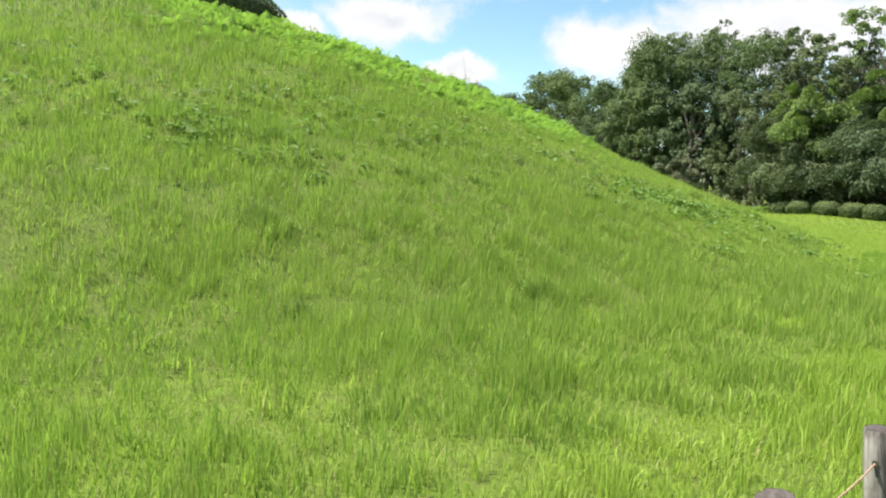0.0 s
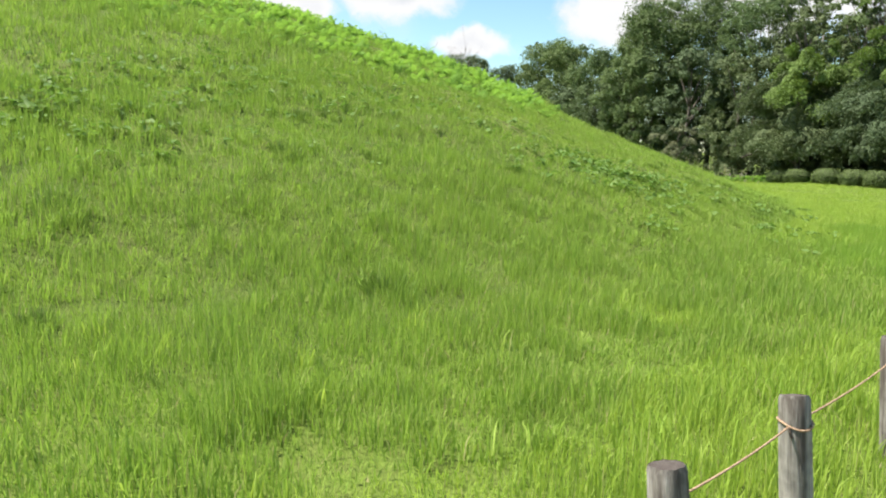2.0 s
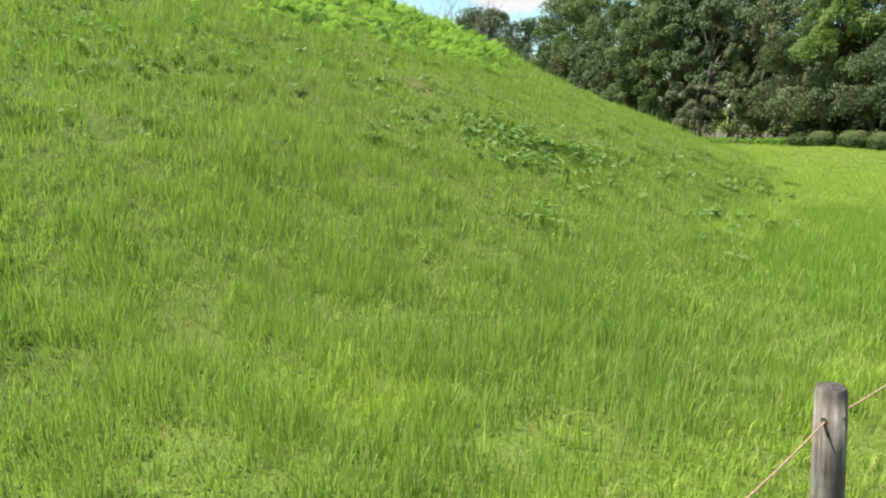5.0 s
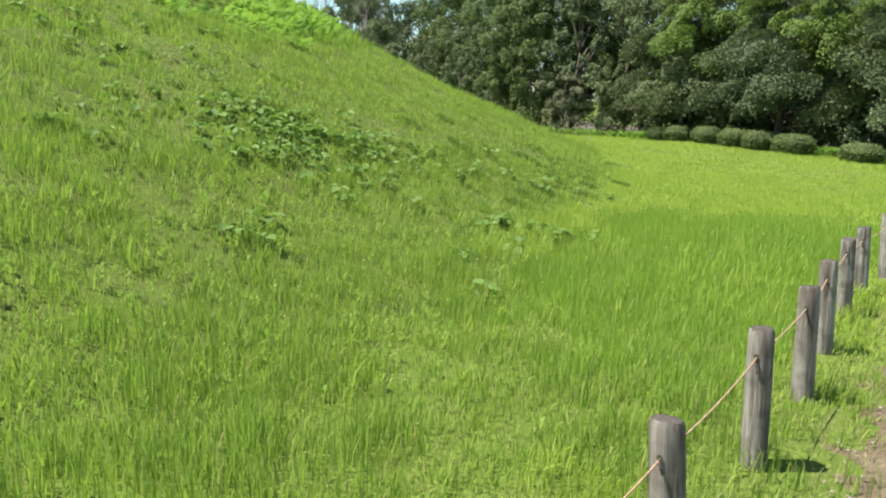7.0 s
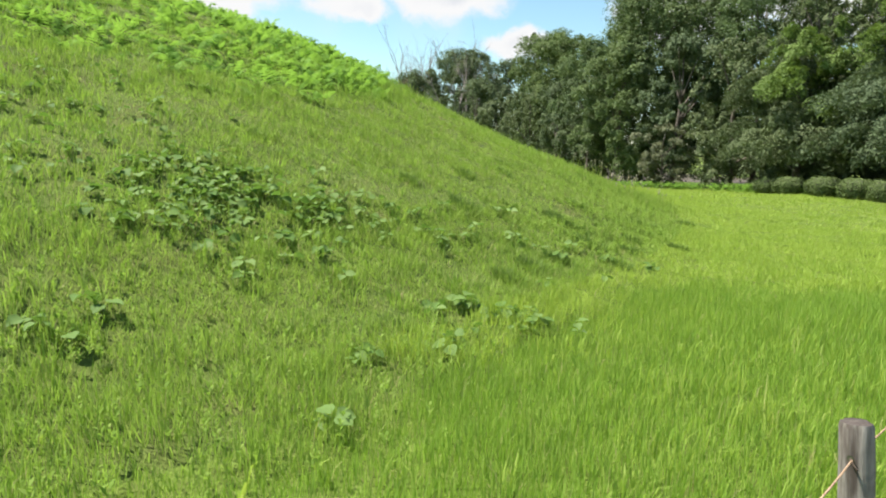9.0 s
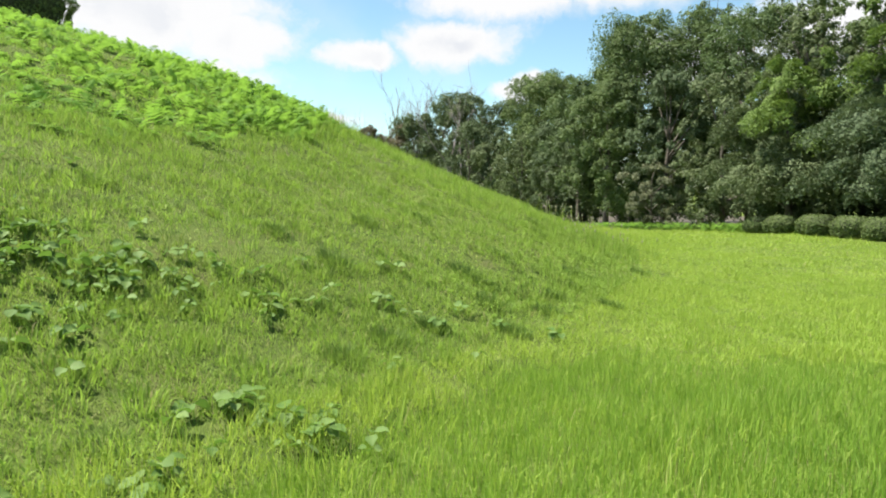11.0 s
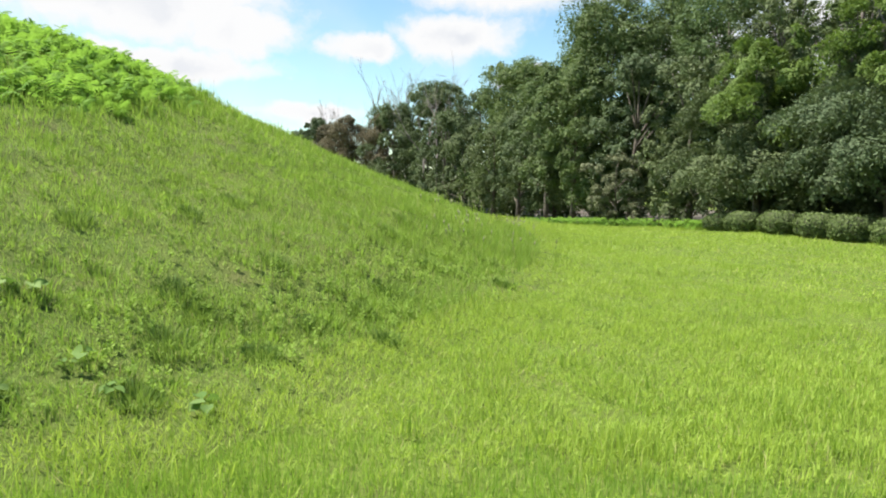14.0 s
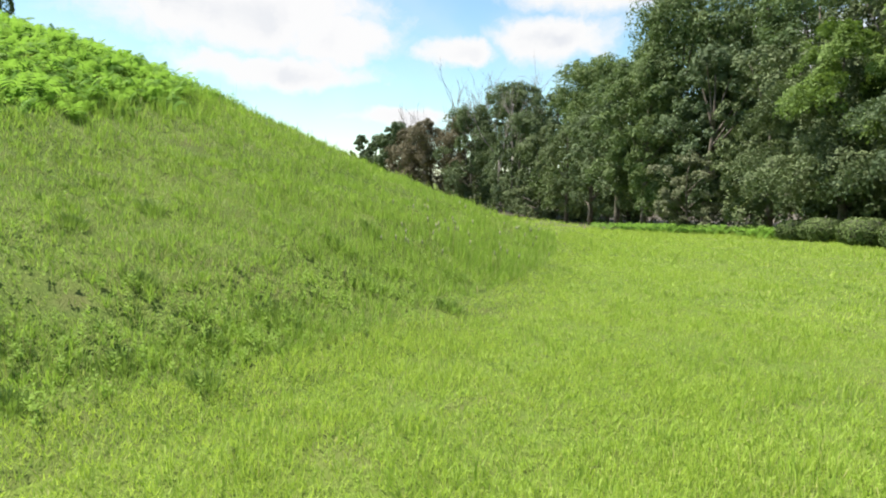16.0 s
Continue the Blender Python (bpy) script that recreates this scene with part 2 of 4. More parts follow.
# ---------------------------------------------------------------- helpers for meshes
def raw_mesh(name, verts, tris, mat, smooth_faces=False):
    """A mesh from arrays of corners and triangles."""
    me = bpy.data.meshes.new(name)
    verts = np.ascontiguousarray(verts, dtype=np.float32).reshape(-1, 3)
    tris = np.ascontiguousarray(tris, dtype=np.int32).reshape(-1, 3)
    me.vertices.add(len(verts))
    me.vertices.foreach_set("co", verts.ravel())
    me.loops.add(tris.size)
    me.loops.foreach_set("vertex_index", tris.ravel())
    me.polygons.add(len(tris))
    me.polygons.foreach_set("loop_start", np.arange(0, tris.size, 3, dtype=np.int32))
    if smooth_faces:
        me.polygons.foreach_set("use_smooth", np.ones(len(tris), dtype=bool))
    me.materials.append(mat)
    me.update(calc_edges=True)
    return me


def part_raw(name, verts, tris, mat, parent, label="", smooth_faces=False):
    ob = new(name, raw_mesh(name, verts, tris, mat, smooth_faces))
    ob.parent = parent
    if label:
        tagged(ob, label)
    return ob


def part(name, bm, mat, parent, label=""):
    me = bpy.data.meshes.new(name)
    bm.to_mesh(me)
    bm.free()
    me.materials.append(mat)
    ob = new(name, me)
    ob.parent = parent
    if label:
        tagged(ob, label)
    return ob


def join(pieces):
    """Joins (verts, tris) pairs."""
    vs, ts, n = [], [], 0
    for v, t in pieces:
        vs.append(np.asarray(v, float).reshape(-1, 3))
        ts.append(np.asarray(t, int).reshape(-1, 3) + n)
        n += len(vs[-1])
    return np.concatenate(vs), np.concatenate(ts)


def tube(points, radii, sides=6):
    """A closed tapered tube along points."""
    pts = np.asarray(points, float)
    d = np.gradient(pts, axis=0)
    d /= np.linalg.norm(d, axis=1)[:, None] + 1e-9
    ref = np.where(np.abs(d[:, 2:3]) > 0.9, np.array([[1.0, 0, 0]]), np.array([[0, 0, 1.0]]))
    s = np.cross(d, ref)
    s /= np.linalg.norm(s, axis=1)[:, None] + 1e-9
    u = np.cross(s, d)
    a = np.linspace(0, 2 * np.pi, sides, endpoint=False)
    ring = pts[:, None] + np.asarray(radii, float)[:, None, None] * (np.cos(a)[None, :, None] * s[:, None] + np.sin(a)[None, :, None] * u[:, None])
    v = ring.reshape(-1, 3)
    t = []
    for i in range(len(pts) - 1):
        for j in range(sides):
            p, q = i * sides + j, i * sides + (j + 1) % sides
            t += [(p, q, q + sides), (p, q + sides, p + sides)]
    e = (len(pts) - 1) * sides
    for j in range(1, sides - 1):
        t += [(0, j + 1, j), (e, e + j, e + j + 1)]
    return v, np.array(t)


def vnoise(x, y, scale, seed=0):
    """Smooth noise of the plan, 0 to 1."""
    x, y = np.asarray(x) * scale, np.asarray(y) * scale
    xi, yi = np.floor(x).astype(np.int64), np.floor(y).astype(np.int64)
    fx, fy = x - xi, y - yi
    fx, fy = fx * fx * (3 - 2 * fx), fy * fy * (3 - 2 * fy)

    def h(a, b):
        n = (a * 374761393 + b * 668265263 + seed * 1442695041) & 0x7FFFFFFF
        n = ((n ^ (n >> 13)) * 1274126177) & 0x7FFFFFFF
        return ((n ^ (n >> 16)) & 0xFFFF) / 65535.0

    return (h(xi, yi) * (1 - fx) + h(xi + 1, yi) * fx) * (1 - fy) + (h(xi, yi + 1) * (1 - fx) + h(xi + 1, yi + 1) * fx) * fy


# ---------------------------------------------------------------- ground, mound, path
MOUND_X, MOUND_Y, MOUND_R, MOUND_SQUASH = -30.25, 10.68, 26.85, 1.04
KNOT_D = np.array([-3, -1.5, 0, 1.5, 3, 5, 8, 11, 14, 17, 20, 24, 30])
KNOT_SLOPE = np.array([0.003, 0.017, 0.103, 0.40, 0.33, 0.385, 0.36, 0.356, 0.365, 0.28, 0.17, 0.087, 0.03])
_d = np.linspace(-3, 34, 400)
_s = np.interp(_d, KNOT_D, KNOT_SLOPE)
_h = np.concatenate([[0], np.cumsum((_s[1:] + _s[:-1]) / 2 * np.diff(_d))])


def inside(x, y):
    """Metres from the mound's foot inwards."""
    return MOUND_R - np.hypot(x - MOUND_X, (y - MOUND_Y) * MOUND_SQUASH)


def rise(x, y):
    """Height of the ground."""
    x, y = np.asarray(x, float), np.asarray(y, float)
    d = inside(x, y)
    up = np.interp(d, _d, _h) + 0.36 * np.exp(-((x + 18.5) ** 2 + (y - 21) ** 2) / 26.0)
    lump = (vnoise(x, y, 0.9, 3) - 0.5) * 0.16 + (vnoise(x, y, 2.6, 4) - 0.5) * 0.07
    return up + lump * np.clip(d / 2.5, 0, 1)


def dip(x, y):
    """The meadow falls away gently towards the far woods; the path runs on a slight bank."""
    k = np.clip((np.asarray(y, float) - 25) / 14, 0, 1)
    bank = 0.115 * np.clip((np.asarray(y, float) - 4.2) / 3.6, 0, 1) * np.clip((np.asarray(x, float) + 2.6) / 1.9, 0, 1)
    return bank - 0.055 * np.clip(-np.asarray(x, float) - 11, 0, 30) * k * k * (3 - 2 * k)


def grid_sheet(xs, ys, zf):
    gx, gy = np.meshgrid(xs, ys)
    v = np.stack([gx, gy, zf(gx, gy)], -1).reshape(-1, 3)
    nx = len(xs)
    i = (np.arange(len(ys) - 1)[:, None] * nx + np.arange(nx - 1)[None]).ravel()
    t = np.concatenate([np.stack([i, i + 1, i + nx + 1], 1), np.stack([i, i + nx + 1, i + nx], 1)])
    return v, t


def build_ground():
    xs = np.unique(np.concatenate([-np.geomspace(12, 900, 60), np.linspace(-12, 6, 60), np.geomspace(6.5, 900, 20)]))
    ys = np.unique(np.concatenate([-np.geomspace(5, 900, 20), np.linspace(-5, 46, 120), np.geomspace(47, 900, 20)]))
    v, t = grid_sheet(xs, ys, lambda x, y: dip(x, y) - 0.02 + 0.03 * (vnoise(x, y, 0.7, 9) - 0.5) * (np.abs(x) < 60))
    g = new("ground", raw_mesh("ground", v, t, M_GROUND, True))
    tagged(g, "flat bright green summer meadow with short uneven grass", "ground", kind="structure")
    a = np.concatenate([np.linspace(-0.75, 1.15, 240), np.linspace(1.15, 2 * np.pi - 0.75, 90)[1:]])
    rr = np.concatenate([np.linspace(0, 12, 14)[:-1], np.linspace(12, MOUND_R + 2.6, 90)])
    ga, gr = np.meshgrid(a, rr)
    x, y = MOUND_X + gr * np.cos(ga), MOUND_Y + gr * np.sin(ga) / MOUND_SQUASH
    z = rise(x, y) - 0.03 - 0.15 * np.clip(-inside(x, y) / 1.5, 0, 1)
    z[-1] -= 2.0
    n = len(a)
    i = (np.arange(len(rr) - 1)[:, None] * n + np.arange(n - 1)[None]).ravel()
    t = np.concatenate([np.stack([i, i + n, i + n + 1], 1), np.stack([i, i + n + 1, i + 1], 1)])
    m = new("grassy_mound", raw_mesh("grassy_mound", np.stack([x, y, z], -1), t, M_THATCH, True))
    tagged(m, "large round earth mound overgrown with green grass and weeds", "mound", kind="structure")
    # trodden path with ragged edges
    ys = np.concatenate([np.arange(-40, -2, 0.4), np.arange(-2, 26, 0.07), np.arange(26, 70, 0.4)])
    k = np.concatenate([np.arange(0, 0.26, 0.02), [0.3, 0.4, 0.6, 0.8, 0.93, 1.0]])
    m = len(k)
    left = path_edge(ys)
    gx = left[:, None] + (2.5 + 0.25 * vnoise(ys, ys * 0, 0.5, 6)[:, None] - left[:, None]) * k[None]
    gy = np.repeat(ys[:, None], m, 1)
    z = dip(gx, gy) - 0.05 + 0.065 * np.clip(np.sin(np.pi * k) * 1.7, 0, 1)[None] + 0.010 * (vnoise(gx, gy, 5, 2) - 0.5) + 0.042 * (vnoise(gx, gy, 7, 12) - 0.5) * np.clip(1 - k / 0.3, 0, 1)[None]
    i = (np.arange(len(ys) - 1)[:, None] * m + np.arange(m - 1)[None]).ravel()
    t = np.concatenate([np.stack([i, i + 1, i + m + 1], 1), np.stack([i, i + m + 1, i + m], 1)])
    p = new("path", raw_mesh("path", np.stack([gx, gy, z], -1), t, M_DIRT, True))
    tagged(p, "trodden light brown earth path with pebbles and ragged grass edge", "path", kind="structure")


def path_edge(y):
    y = np.asarray(y, float)
    return -0.09 - 0.06 * np.clip((y - 13) / 3, 0, 1) + 0.12 * (vnoise(y, y * 0, 1.3, 5) - 0.5) + 0.10 * (vnoise(y, y * 0, 4.0, 7) - 0.5) + 0.12 * (vnoise(y, y * 0, 9.0, 8) - 0.5)


build_ground()


# ---------------------------------------------------------------- grass and herbs
def blades(rng, x, y, z, length, width, lean, segs):
    """Grass blades: bent strips of three triangles, or single triangles."""
    n = len(x)
    yaw = rng.uniform(0, 2 * np.pi, n)
    la = rng.uniform(0, 2 * np.pi, n)
    side = np.stack([np.cos(yaw), np.sin(yaw), np.zeros(n)], 1) * (width / 2)[:, None]
    out = np.stack([np.cos(la), np.sin(la), np.zeros(n)], 1)
    p = np.stack([x, y, z - 0.02], 1)
    up = np.array([0, 0, 1.0])
    tip = p + out * (lean * length)[:, None] + up * (length * np.sqrt(np.clip(1 - lean * lean, 0.1, 1)))[:, None]
    if segs == 1:
        v = np.stack([p - side, p + side, tip], 1).reshape(-1, 3)
        return v, np.arange(3 * n).reshape(-1, 3)
    mid = p + out * (lean * length * 0.3)[:, None] + up * (length * 0.6)[:, None]
    v = np.stack([p - side, p + side, mid - side * 0.8, mid + side * 0.8, tip], 1).reshape(-1, 3)
    b = np.arange(n)[:, None] * 5
    t = np.concatenate([b + [0, 1, 3], b + [0, 3, 2], b + [2, 3, 4]], 1).reshape(-1, 3)
    return v, t


def scatter(rng, x0, x1, y0, y1, density, keep=None):
    n = int((x1 - x0) * (y1 - y0) * density)
    x, y = rng.uniform(x0, x1, n), rng.uniform(y0, y1, n)
    if keep is not None:
        k = rng.random(n) < keep(x, y)
        x, y = x[k], y[k]
    return x, y


def fern_zone(x, y):
    """How much of the upper slope is bracken, 0 to 1."""
    d = inside(x, y)
    edge = fern_edge(x, y)
    k = np.clip((d - edge) / 1.6, 0, 1) * np.clip((y - 6.0) / 3, 0, 1) * np.clip((25.0 - y) / 1.5, 0, 1)
    return k


def fern_edge(x, y):
    """Where the bracken begins, in metres inside the mound's foot."""
    return np.interp(y, [6, 9, 11.8, 14.5, 16.7, 20.6, 22.5, 25], [11.5, 10.0, 8.2, 6.4, 5.3, 7.2, 8.6, 10.5]) + 1.2 * (vnoise(x, y, 0.6, 31) - 0.5)


def near(x, y):
    """Distance to the stretch walked."""
    return np.hypot(x - 0.1, np.maximum(np.maximum(y - 19, -y), 0))


def tall_strip(x, y):
    """The strip of taller, greener grass between the fence and the mound's foot, 0 or 1."""
    rag = 0.55 * (vnoise(x, y, 1.6, 71) - 0.5) + 0.6 * (vnoise(x, y, 5.0, 75) - 0.5)
    foot = np.interp(y, [11, 13, 14.7, 16.7, 18.4, 19.4], [-2.2, -2.9, -3.25, -3.8, -3.95, -3.2])
    return (x > foot + rag) * (y > 11.6 + 2 * rag) * (y < 19.6 + 3 * rag + 0.35 * (x + 2)) * (x < -0.45)


def build_tall_strip():
    rng = np.random.default_rng(21)
    pieces = []
    for x0, x1, dens, w, segs in ((-2.2, -0.4, 2900, 0.0048, 3), (-4.3, -2.2, 2700, 0.0058, 1)):
        x, y = scatter(rng, x0, x1, 11, 20.6, dens, lambda x, y: tall_strip(x, y) * (0.55 + 0.45 * vnoise(x, y, 3, 72)))
        n = len(x)
        ln = 0.165 * (0.7 + 0.55 * vnoise(x, y, 0.9, 73)) * (0.8 + 0.4 * vnoise(x, y, 5, 74)) * rng.uniform(0.6, 1.25, n) * np.clip((20.2 - y) / 2.6, 0.45, 1)
        pieces.append(blades(rng, x, y, dip(x, y), ln, w * rng.uniform(0.7, 1.3, n), rng.uniform(0.03, 0.5, n), segs))
    v, t = join(pieces)
    tagged(new("tall_meadow_grass", raw_mesh("tall_meadow_grass", v, t, M_STRIP)), "taller upright fresh green grass beside the rope fence", "grass", kind="stuff")


def build_grass():
    rng = np.random.default_rng(11)
    for mound in (False, True):
        pieces = []
        # x0, x1, y0, y1, per square metre, width, strips
        tiles = [(-3.0, 0.6, -0.8, 23, 2700, 0.0056, 3), (-6.5, -3.0, -0.8, 27, 2000, 0.0078, 1), (-11, -6.5, -0.5, 30, 1000, 0.0105, 1),
                 (-3.0, 0.45, 23, 31, 900, 0.010, 1), (-6.5, -3, 27, 45, 330, 0.018, 1), (-3, 1.0, 31, 45, 330, 0.018, 1),
                 (-17, -11, 1, 34, 480, 0.015, 1), (-27, -17, 0, 32, 130, 0.026, 1), (-11, -6.5, 30, 43, 260, 0.02, 1), (-28, -11, 34, 50, 150, 0.026, 1), (-31, -27, 4, 26, 90, 0.03, 1), (2.3, 11, -9, 32, 60, 0.03, 1), (-14, 0.4, -9, -0.8, 260, 0.018, 1), (-3, 0.3, 31, 40, 200, 0.02, 1), (2.3, 9, 32, 44, 90, 0.026, 1)]
        for x0, x1, y0, y1, dens, w, segs in tiles:
            def keep(x, y):
                d = inside(x, y)
                edge = 0.9 * (vnoise(x, y, 0.8, 27) - 0.5)
                green = (d > 0.15) | ((y + 3 * edge < 13.4) & ((x + 4 * edge < -1.5) | (y + 2 * edge > 10.2)))
                on = green if mound else ~green
                thin = (0.5 + 0.75 * vnoise(x, y, 1.4, 21) * (0.6 + 0.6 * vnoise(x, y, 7, 22))) * np.where(vnoise(x, y, 4.5, 33) < 0.2, 0.45, 1.0) * np.where(vnoise(x, y, 2.1, 36) < 0.2, 0.5, 1.0)
                bare = np.where(x > 2, np.clip((x - 2.5) / 0.5, 0, 1), np.clip((path_edge(y) + 0.38 + 0.6 * (vnoise(x, y, 5, 35) - 0.5) - x) / 0.36, 0, 1) ** 1.2 * np.where(x > -0.45, 0.8, 1.0))
                return on * np.clip(thin, 0, 1) * bare * (1 - 0.3 * weed_foot(x, y)) * (1 - 0.75 * tall_strip(x, y))
            x, y = scatter(rng, x0, x1, y0, y1, dens, keep)
            n = len(x)
            if not n:
                continue
            tall = 0.5 + 0.7 * vnoise(x, y, 0.55, 23) + 1.05 * (vnoise(x, y, 2.6, 24) - 0.42)
            tall *= 0.62 + 0.82 * vnoise(x, y, np.where(inside(x, y) > 1.5, 4.0, 6.5), 25)
            tall *= np.where(vnoise(x, y, 2.1, 36) < 0.22, 0.6, 1.0)
            base = 0.15
            slope = np.interp(y, [8, 11, 13.5, 19, 22, 30], [1.05, 0.85, 0.5, 0.5, 0.85, 1.05])
            flat = np.interp(y, [7, 9, 13, 14.5, 17.3, 18.8], [1.1, 0.95, 0.9, 0.9, 0.8, 0.5])
            tall *= np.where(inside(x, y) > 0.15, slope, flat)
            tall *= 1 + 0.8 * np.exp(-((inside(x, y) - fern_edge(x, y) - 0.2) / 1.0) ** 2) * (y > 6) * (y < 25)
            ln = base * tall * rng.uniform(0.55, 1.35, n) * np.clip(1 + (near(x, y) - 8) * 0.012, 1, 1.3)
            ln *= np.where(x > -0.5, 0.75, 1.0)
            ln = np.maximum(ln, 0.045 * rng.uniform(0.7, 1.5, n))
            wisp = rng.random(n) < 0.05
            ln = np.where(wisp, ln * 1.55, ln)
            wd = w * rng.uniform(0.7, 1.35, n)
            pieces.append(blades(rng, x, y, np.where(inside(x, y) > -2.9, np.maximum(rise(x, y), dip(x, y)), dip(x, y)), ln, wd, np.clip(rng.uniform(0.06, 0.8, n) * np.interp(y, [11, 14], [0.75, 1.0]) + 0.28 * np.clip(0.9 - tall, -0.3, 0.6), 0.05, 0.92), segs))
        # short dense blades underneath
        x, y = scatter(rng, -6.5, 0.2, -0.5, 24, 1000, lambda x, y: keep(x, y) * np.interp(y, [11, 14], [0.4, 1.0]))
        n = len(x)
        pieces.append(blades(rng, x, y, np.maximum(rise(x, y), dip(x, y)), rng.uniform(0.03, 0.08, n), 0.0095 * rng.uniform(0.7, 1.3, n), rng.uniform(0.3, 0.92, n), 1))
        # broad-bladed clumps that stand out of the sward
        cx, cy = scatter(rng, -16, -1.0, 0.0, 27, 11.0 if mound else 2.5, lambda x, y: ((inside(x, y) > 0.15) == mound) * (0.3 + vnoise(x, y, 0.8, 29)) * np.where(y > 14, 0.4, 1.0))
        m = 13
        cl = np.repeat(rng.uniform(0.6, 1.25, len(cx)), m) * np.repeat(np.interp(cy, [9, 13, 19, 22], [1.15, 0.8, 0.75, 0.9]), m)
        x = np.repeat(cx, m) + rng.normal(size=len(cx) * m) * 0.05
        y = np.repeat(cy, m) + rng.normal(size=len(cx) * m) * 0.05
        n = len(x)
        pieces.append(blades(rng, x, y, np.maximum(rise(x, y), dip(x, y)), 0.18 * cl * rng.uniform(0.6, 1.2, n), 0.0098 * rng.uniform(0.7, 1.3, n), rng.uniform(0.15, 0.7, n), 3))
        v, t = join(pieces)
        nm = "slope_grass" if mound else "meadow_grass"
        ob = new(nm, raw_mesh(nm, v, t, M_MOUND if mound else M_GRASS))
        tagged(ob, "tall uneven green grass on the mound slope" if mound else "bright yellow-green meadow grass in the sun", "grass", kind="stuff")


def tussock(rng, px, py, s, n):
    """A low dome of fine blades that lean outwards."""
    r, a = 0.16 * s * np.sqrt(rng.random(n)), rng.uniform(0, 6.28, n)
    x, y = px + r * np.cos(a) * 1.4, py + r * np.sin(a)
    ln = 0.135 * s * rng.uniform(0.5, 1.15, n)
    lean = np.clip(r / (0.16 * s) * 0.75 + rng.normal(size=n) * 0.15, 0.05, 0.95)
    yaw = rng.uniform(0, 6.28, n)
    side = np.stack([np.cos(yaw), np.sin(yaw), np.zeros(n)], 1) * 0.0045
    out = np.stack([np.cos(a), np.sin(a), np.zeros(n)], 1) * (ln * lean)[:, None]
    p = np.stack([x, y, np.maximum(rise(x, y), dip(x, y)) - 0.02], 1)
    mid = p + out * 0.35 + np.stack([0 * x, 0 * x, ln * 0.6], 1)
    tip = p + out * 1.1 + np.stack([0 * x, 0 * x, ln * np.sqrt(1 - lean * lean * 0.9)], 1)
    v = np.stack([p - side, p + side, mid - side * 0.8, mid + side * 0.8, tip], 1).reshape(-1, 3)
    b = np.arange(n)[:, None] * 5
    return v, np.concatenate([b + [0, 1, 3], b + [0, 3, 2], b + [2, 3, 4]], 1).reshape(-1, 3)


def build_tufts():
    """Dark rushy tufts, single plants that stand out of the grass."""
    rng = np.random.default_rng(5)
    spots = [(-6.65, 3.93, 1.9), (-4.22, 5.97, 1.9), (-7.46, 6.9, 1.5), (-7.1, 8.1, 1.1), (-9.0, 8.1, 1.4), (-5.6, 8.7, 0.9), (-6.6, 10.6, 0.9),
             (-4.9, 3.3, 1.0), (-4.57, 15.66, 1.1), (-4.76, 16.25, 1.3), (-6.36, 16.63, 1.5), (-4.95, 16.9, 1.0), (-5.0, 17.0, 0.9),
             (-5.45, 18.2, 1.5), (-6.34, 18.6, 1.4), (-4.68, 17.75, 1.2), (-8.0, 18.05, 1.3), (-6.05, 18.66, 1.0), (-7.07, 19.88, 1.2),
             (-6.52, 21.05, 1.7), (-7.64, 22.54, 1.6), (-8.75, 22.6, 1.3), (-9.3, 20.3, 1.3), (-5.7, 19.6, 1.0), (-5.16, 18.84, 1.1),
             (-5.18, 20.1, 1.0), (-8.2, 24.2, 1.2), (-9.8, 23.6, 1.2), (-6.9, 23.3, 1.1), (-8.4, 14.6, 1.0), (-7.2, 16.3, 1.0), (-8.4, 19.4, 1.1), (-6.0, 20.3, 1.1)]
    for px, py, s in spots:
        v, t = tussock(rng, px, py, 0.8 * s, 220)
        o = np.array([px, py, float(rise(px, py))])
        ob = new("grass_tuft", raw_mesh("grass_tuft", v - o, t, M_TUFT))
        ob.location = o
        tagged(ob, "dark green rushy tuft growing in the slope grass", "grass tuft", "tufts on the slope")
    # tussocks and stalks too many to count: some dull, most of the slope's own green
    x, y = scatter(rng, -12, -3, 13.5, 26, 9.0, lambda x, y: (inside(x, y) > 0.2) * (1 - fern_zone(x, y)) * np.clip(1.8 * vnoise(x, y, 0.9, 61) - 0.3, 0, 1))
    x2, y2 = scatter(rng, -10, -0.8, 15, 34, 3.0, lambda x, y: (inside(x, y) < 0) * np.clip(1.5 * vnoise(x, y, 0.6, 62) - 0.3, 0, 1))
    x3, y3 = scatter(rng, -11, -1.2, 1, 13.5, 4.0, lambda x, y: np.clip(1.5 * vnoise(x, y, 0.7, 63) - 0.4, 0, 1))
    spots = [(a, b, rng.uniform(0.4, 1.0), 45) for a, b in zip(np.r_[x, x3], np.r_[y, y3])] + [(a, b, rng.uniform(0.35, 0.7), 18) for a, b in zip(x2, y2)]
    for share, nm, mat, label in ((0, "dull_tussocks", M_SPRIG, "small dull green grass tussocks scattered over slope and meadow"), (1, "green_tussocks", M_MOUND, "small bright green grass tussocks scattered over slope and meadow")):
        v, t = join([tussock(rng, *p) for k, p in enumerate(spots) if (k % 5 > 1) == bool(share)])
        tagged(new(nm, raw_mesh(nm, v, t, mat)), label, "grass", kind="stuff")


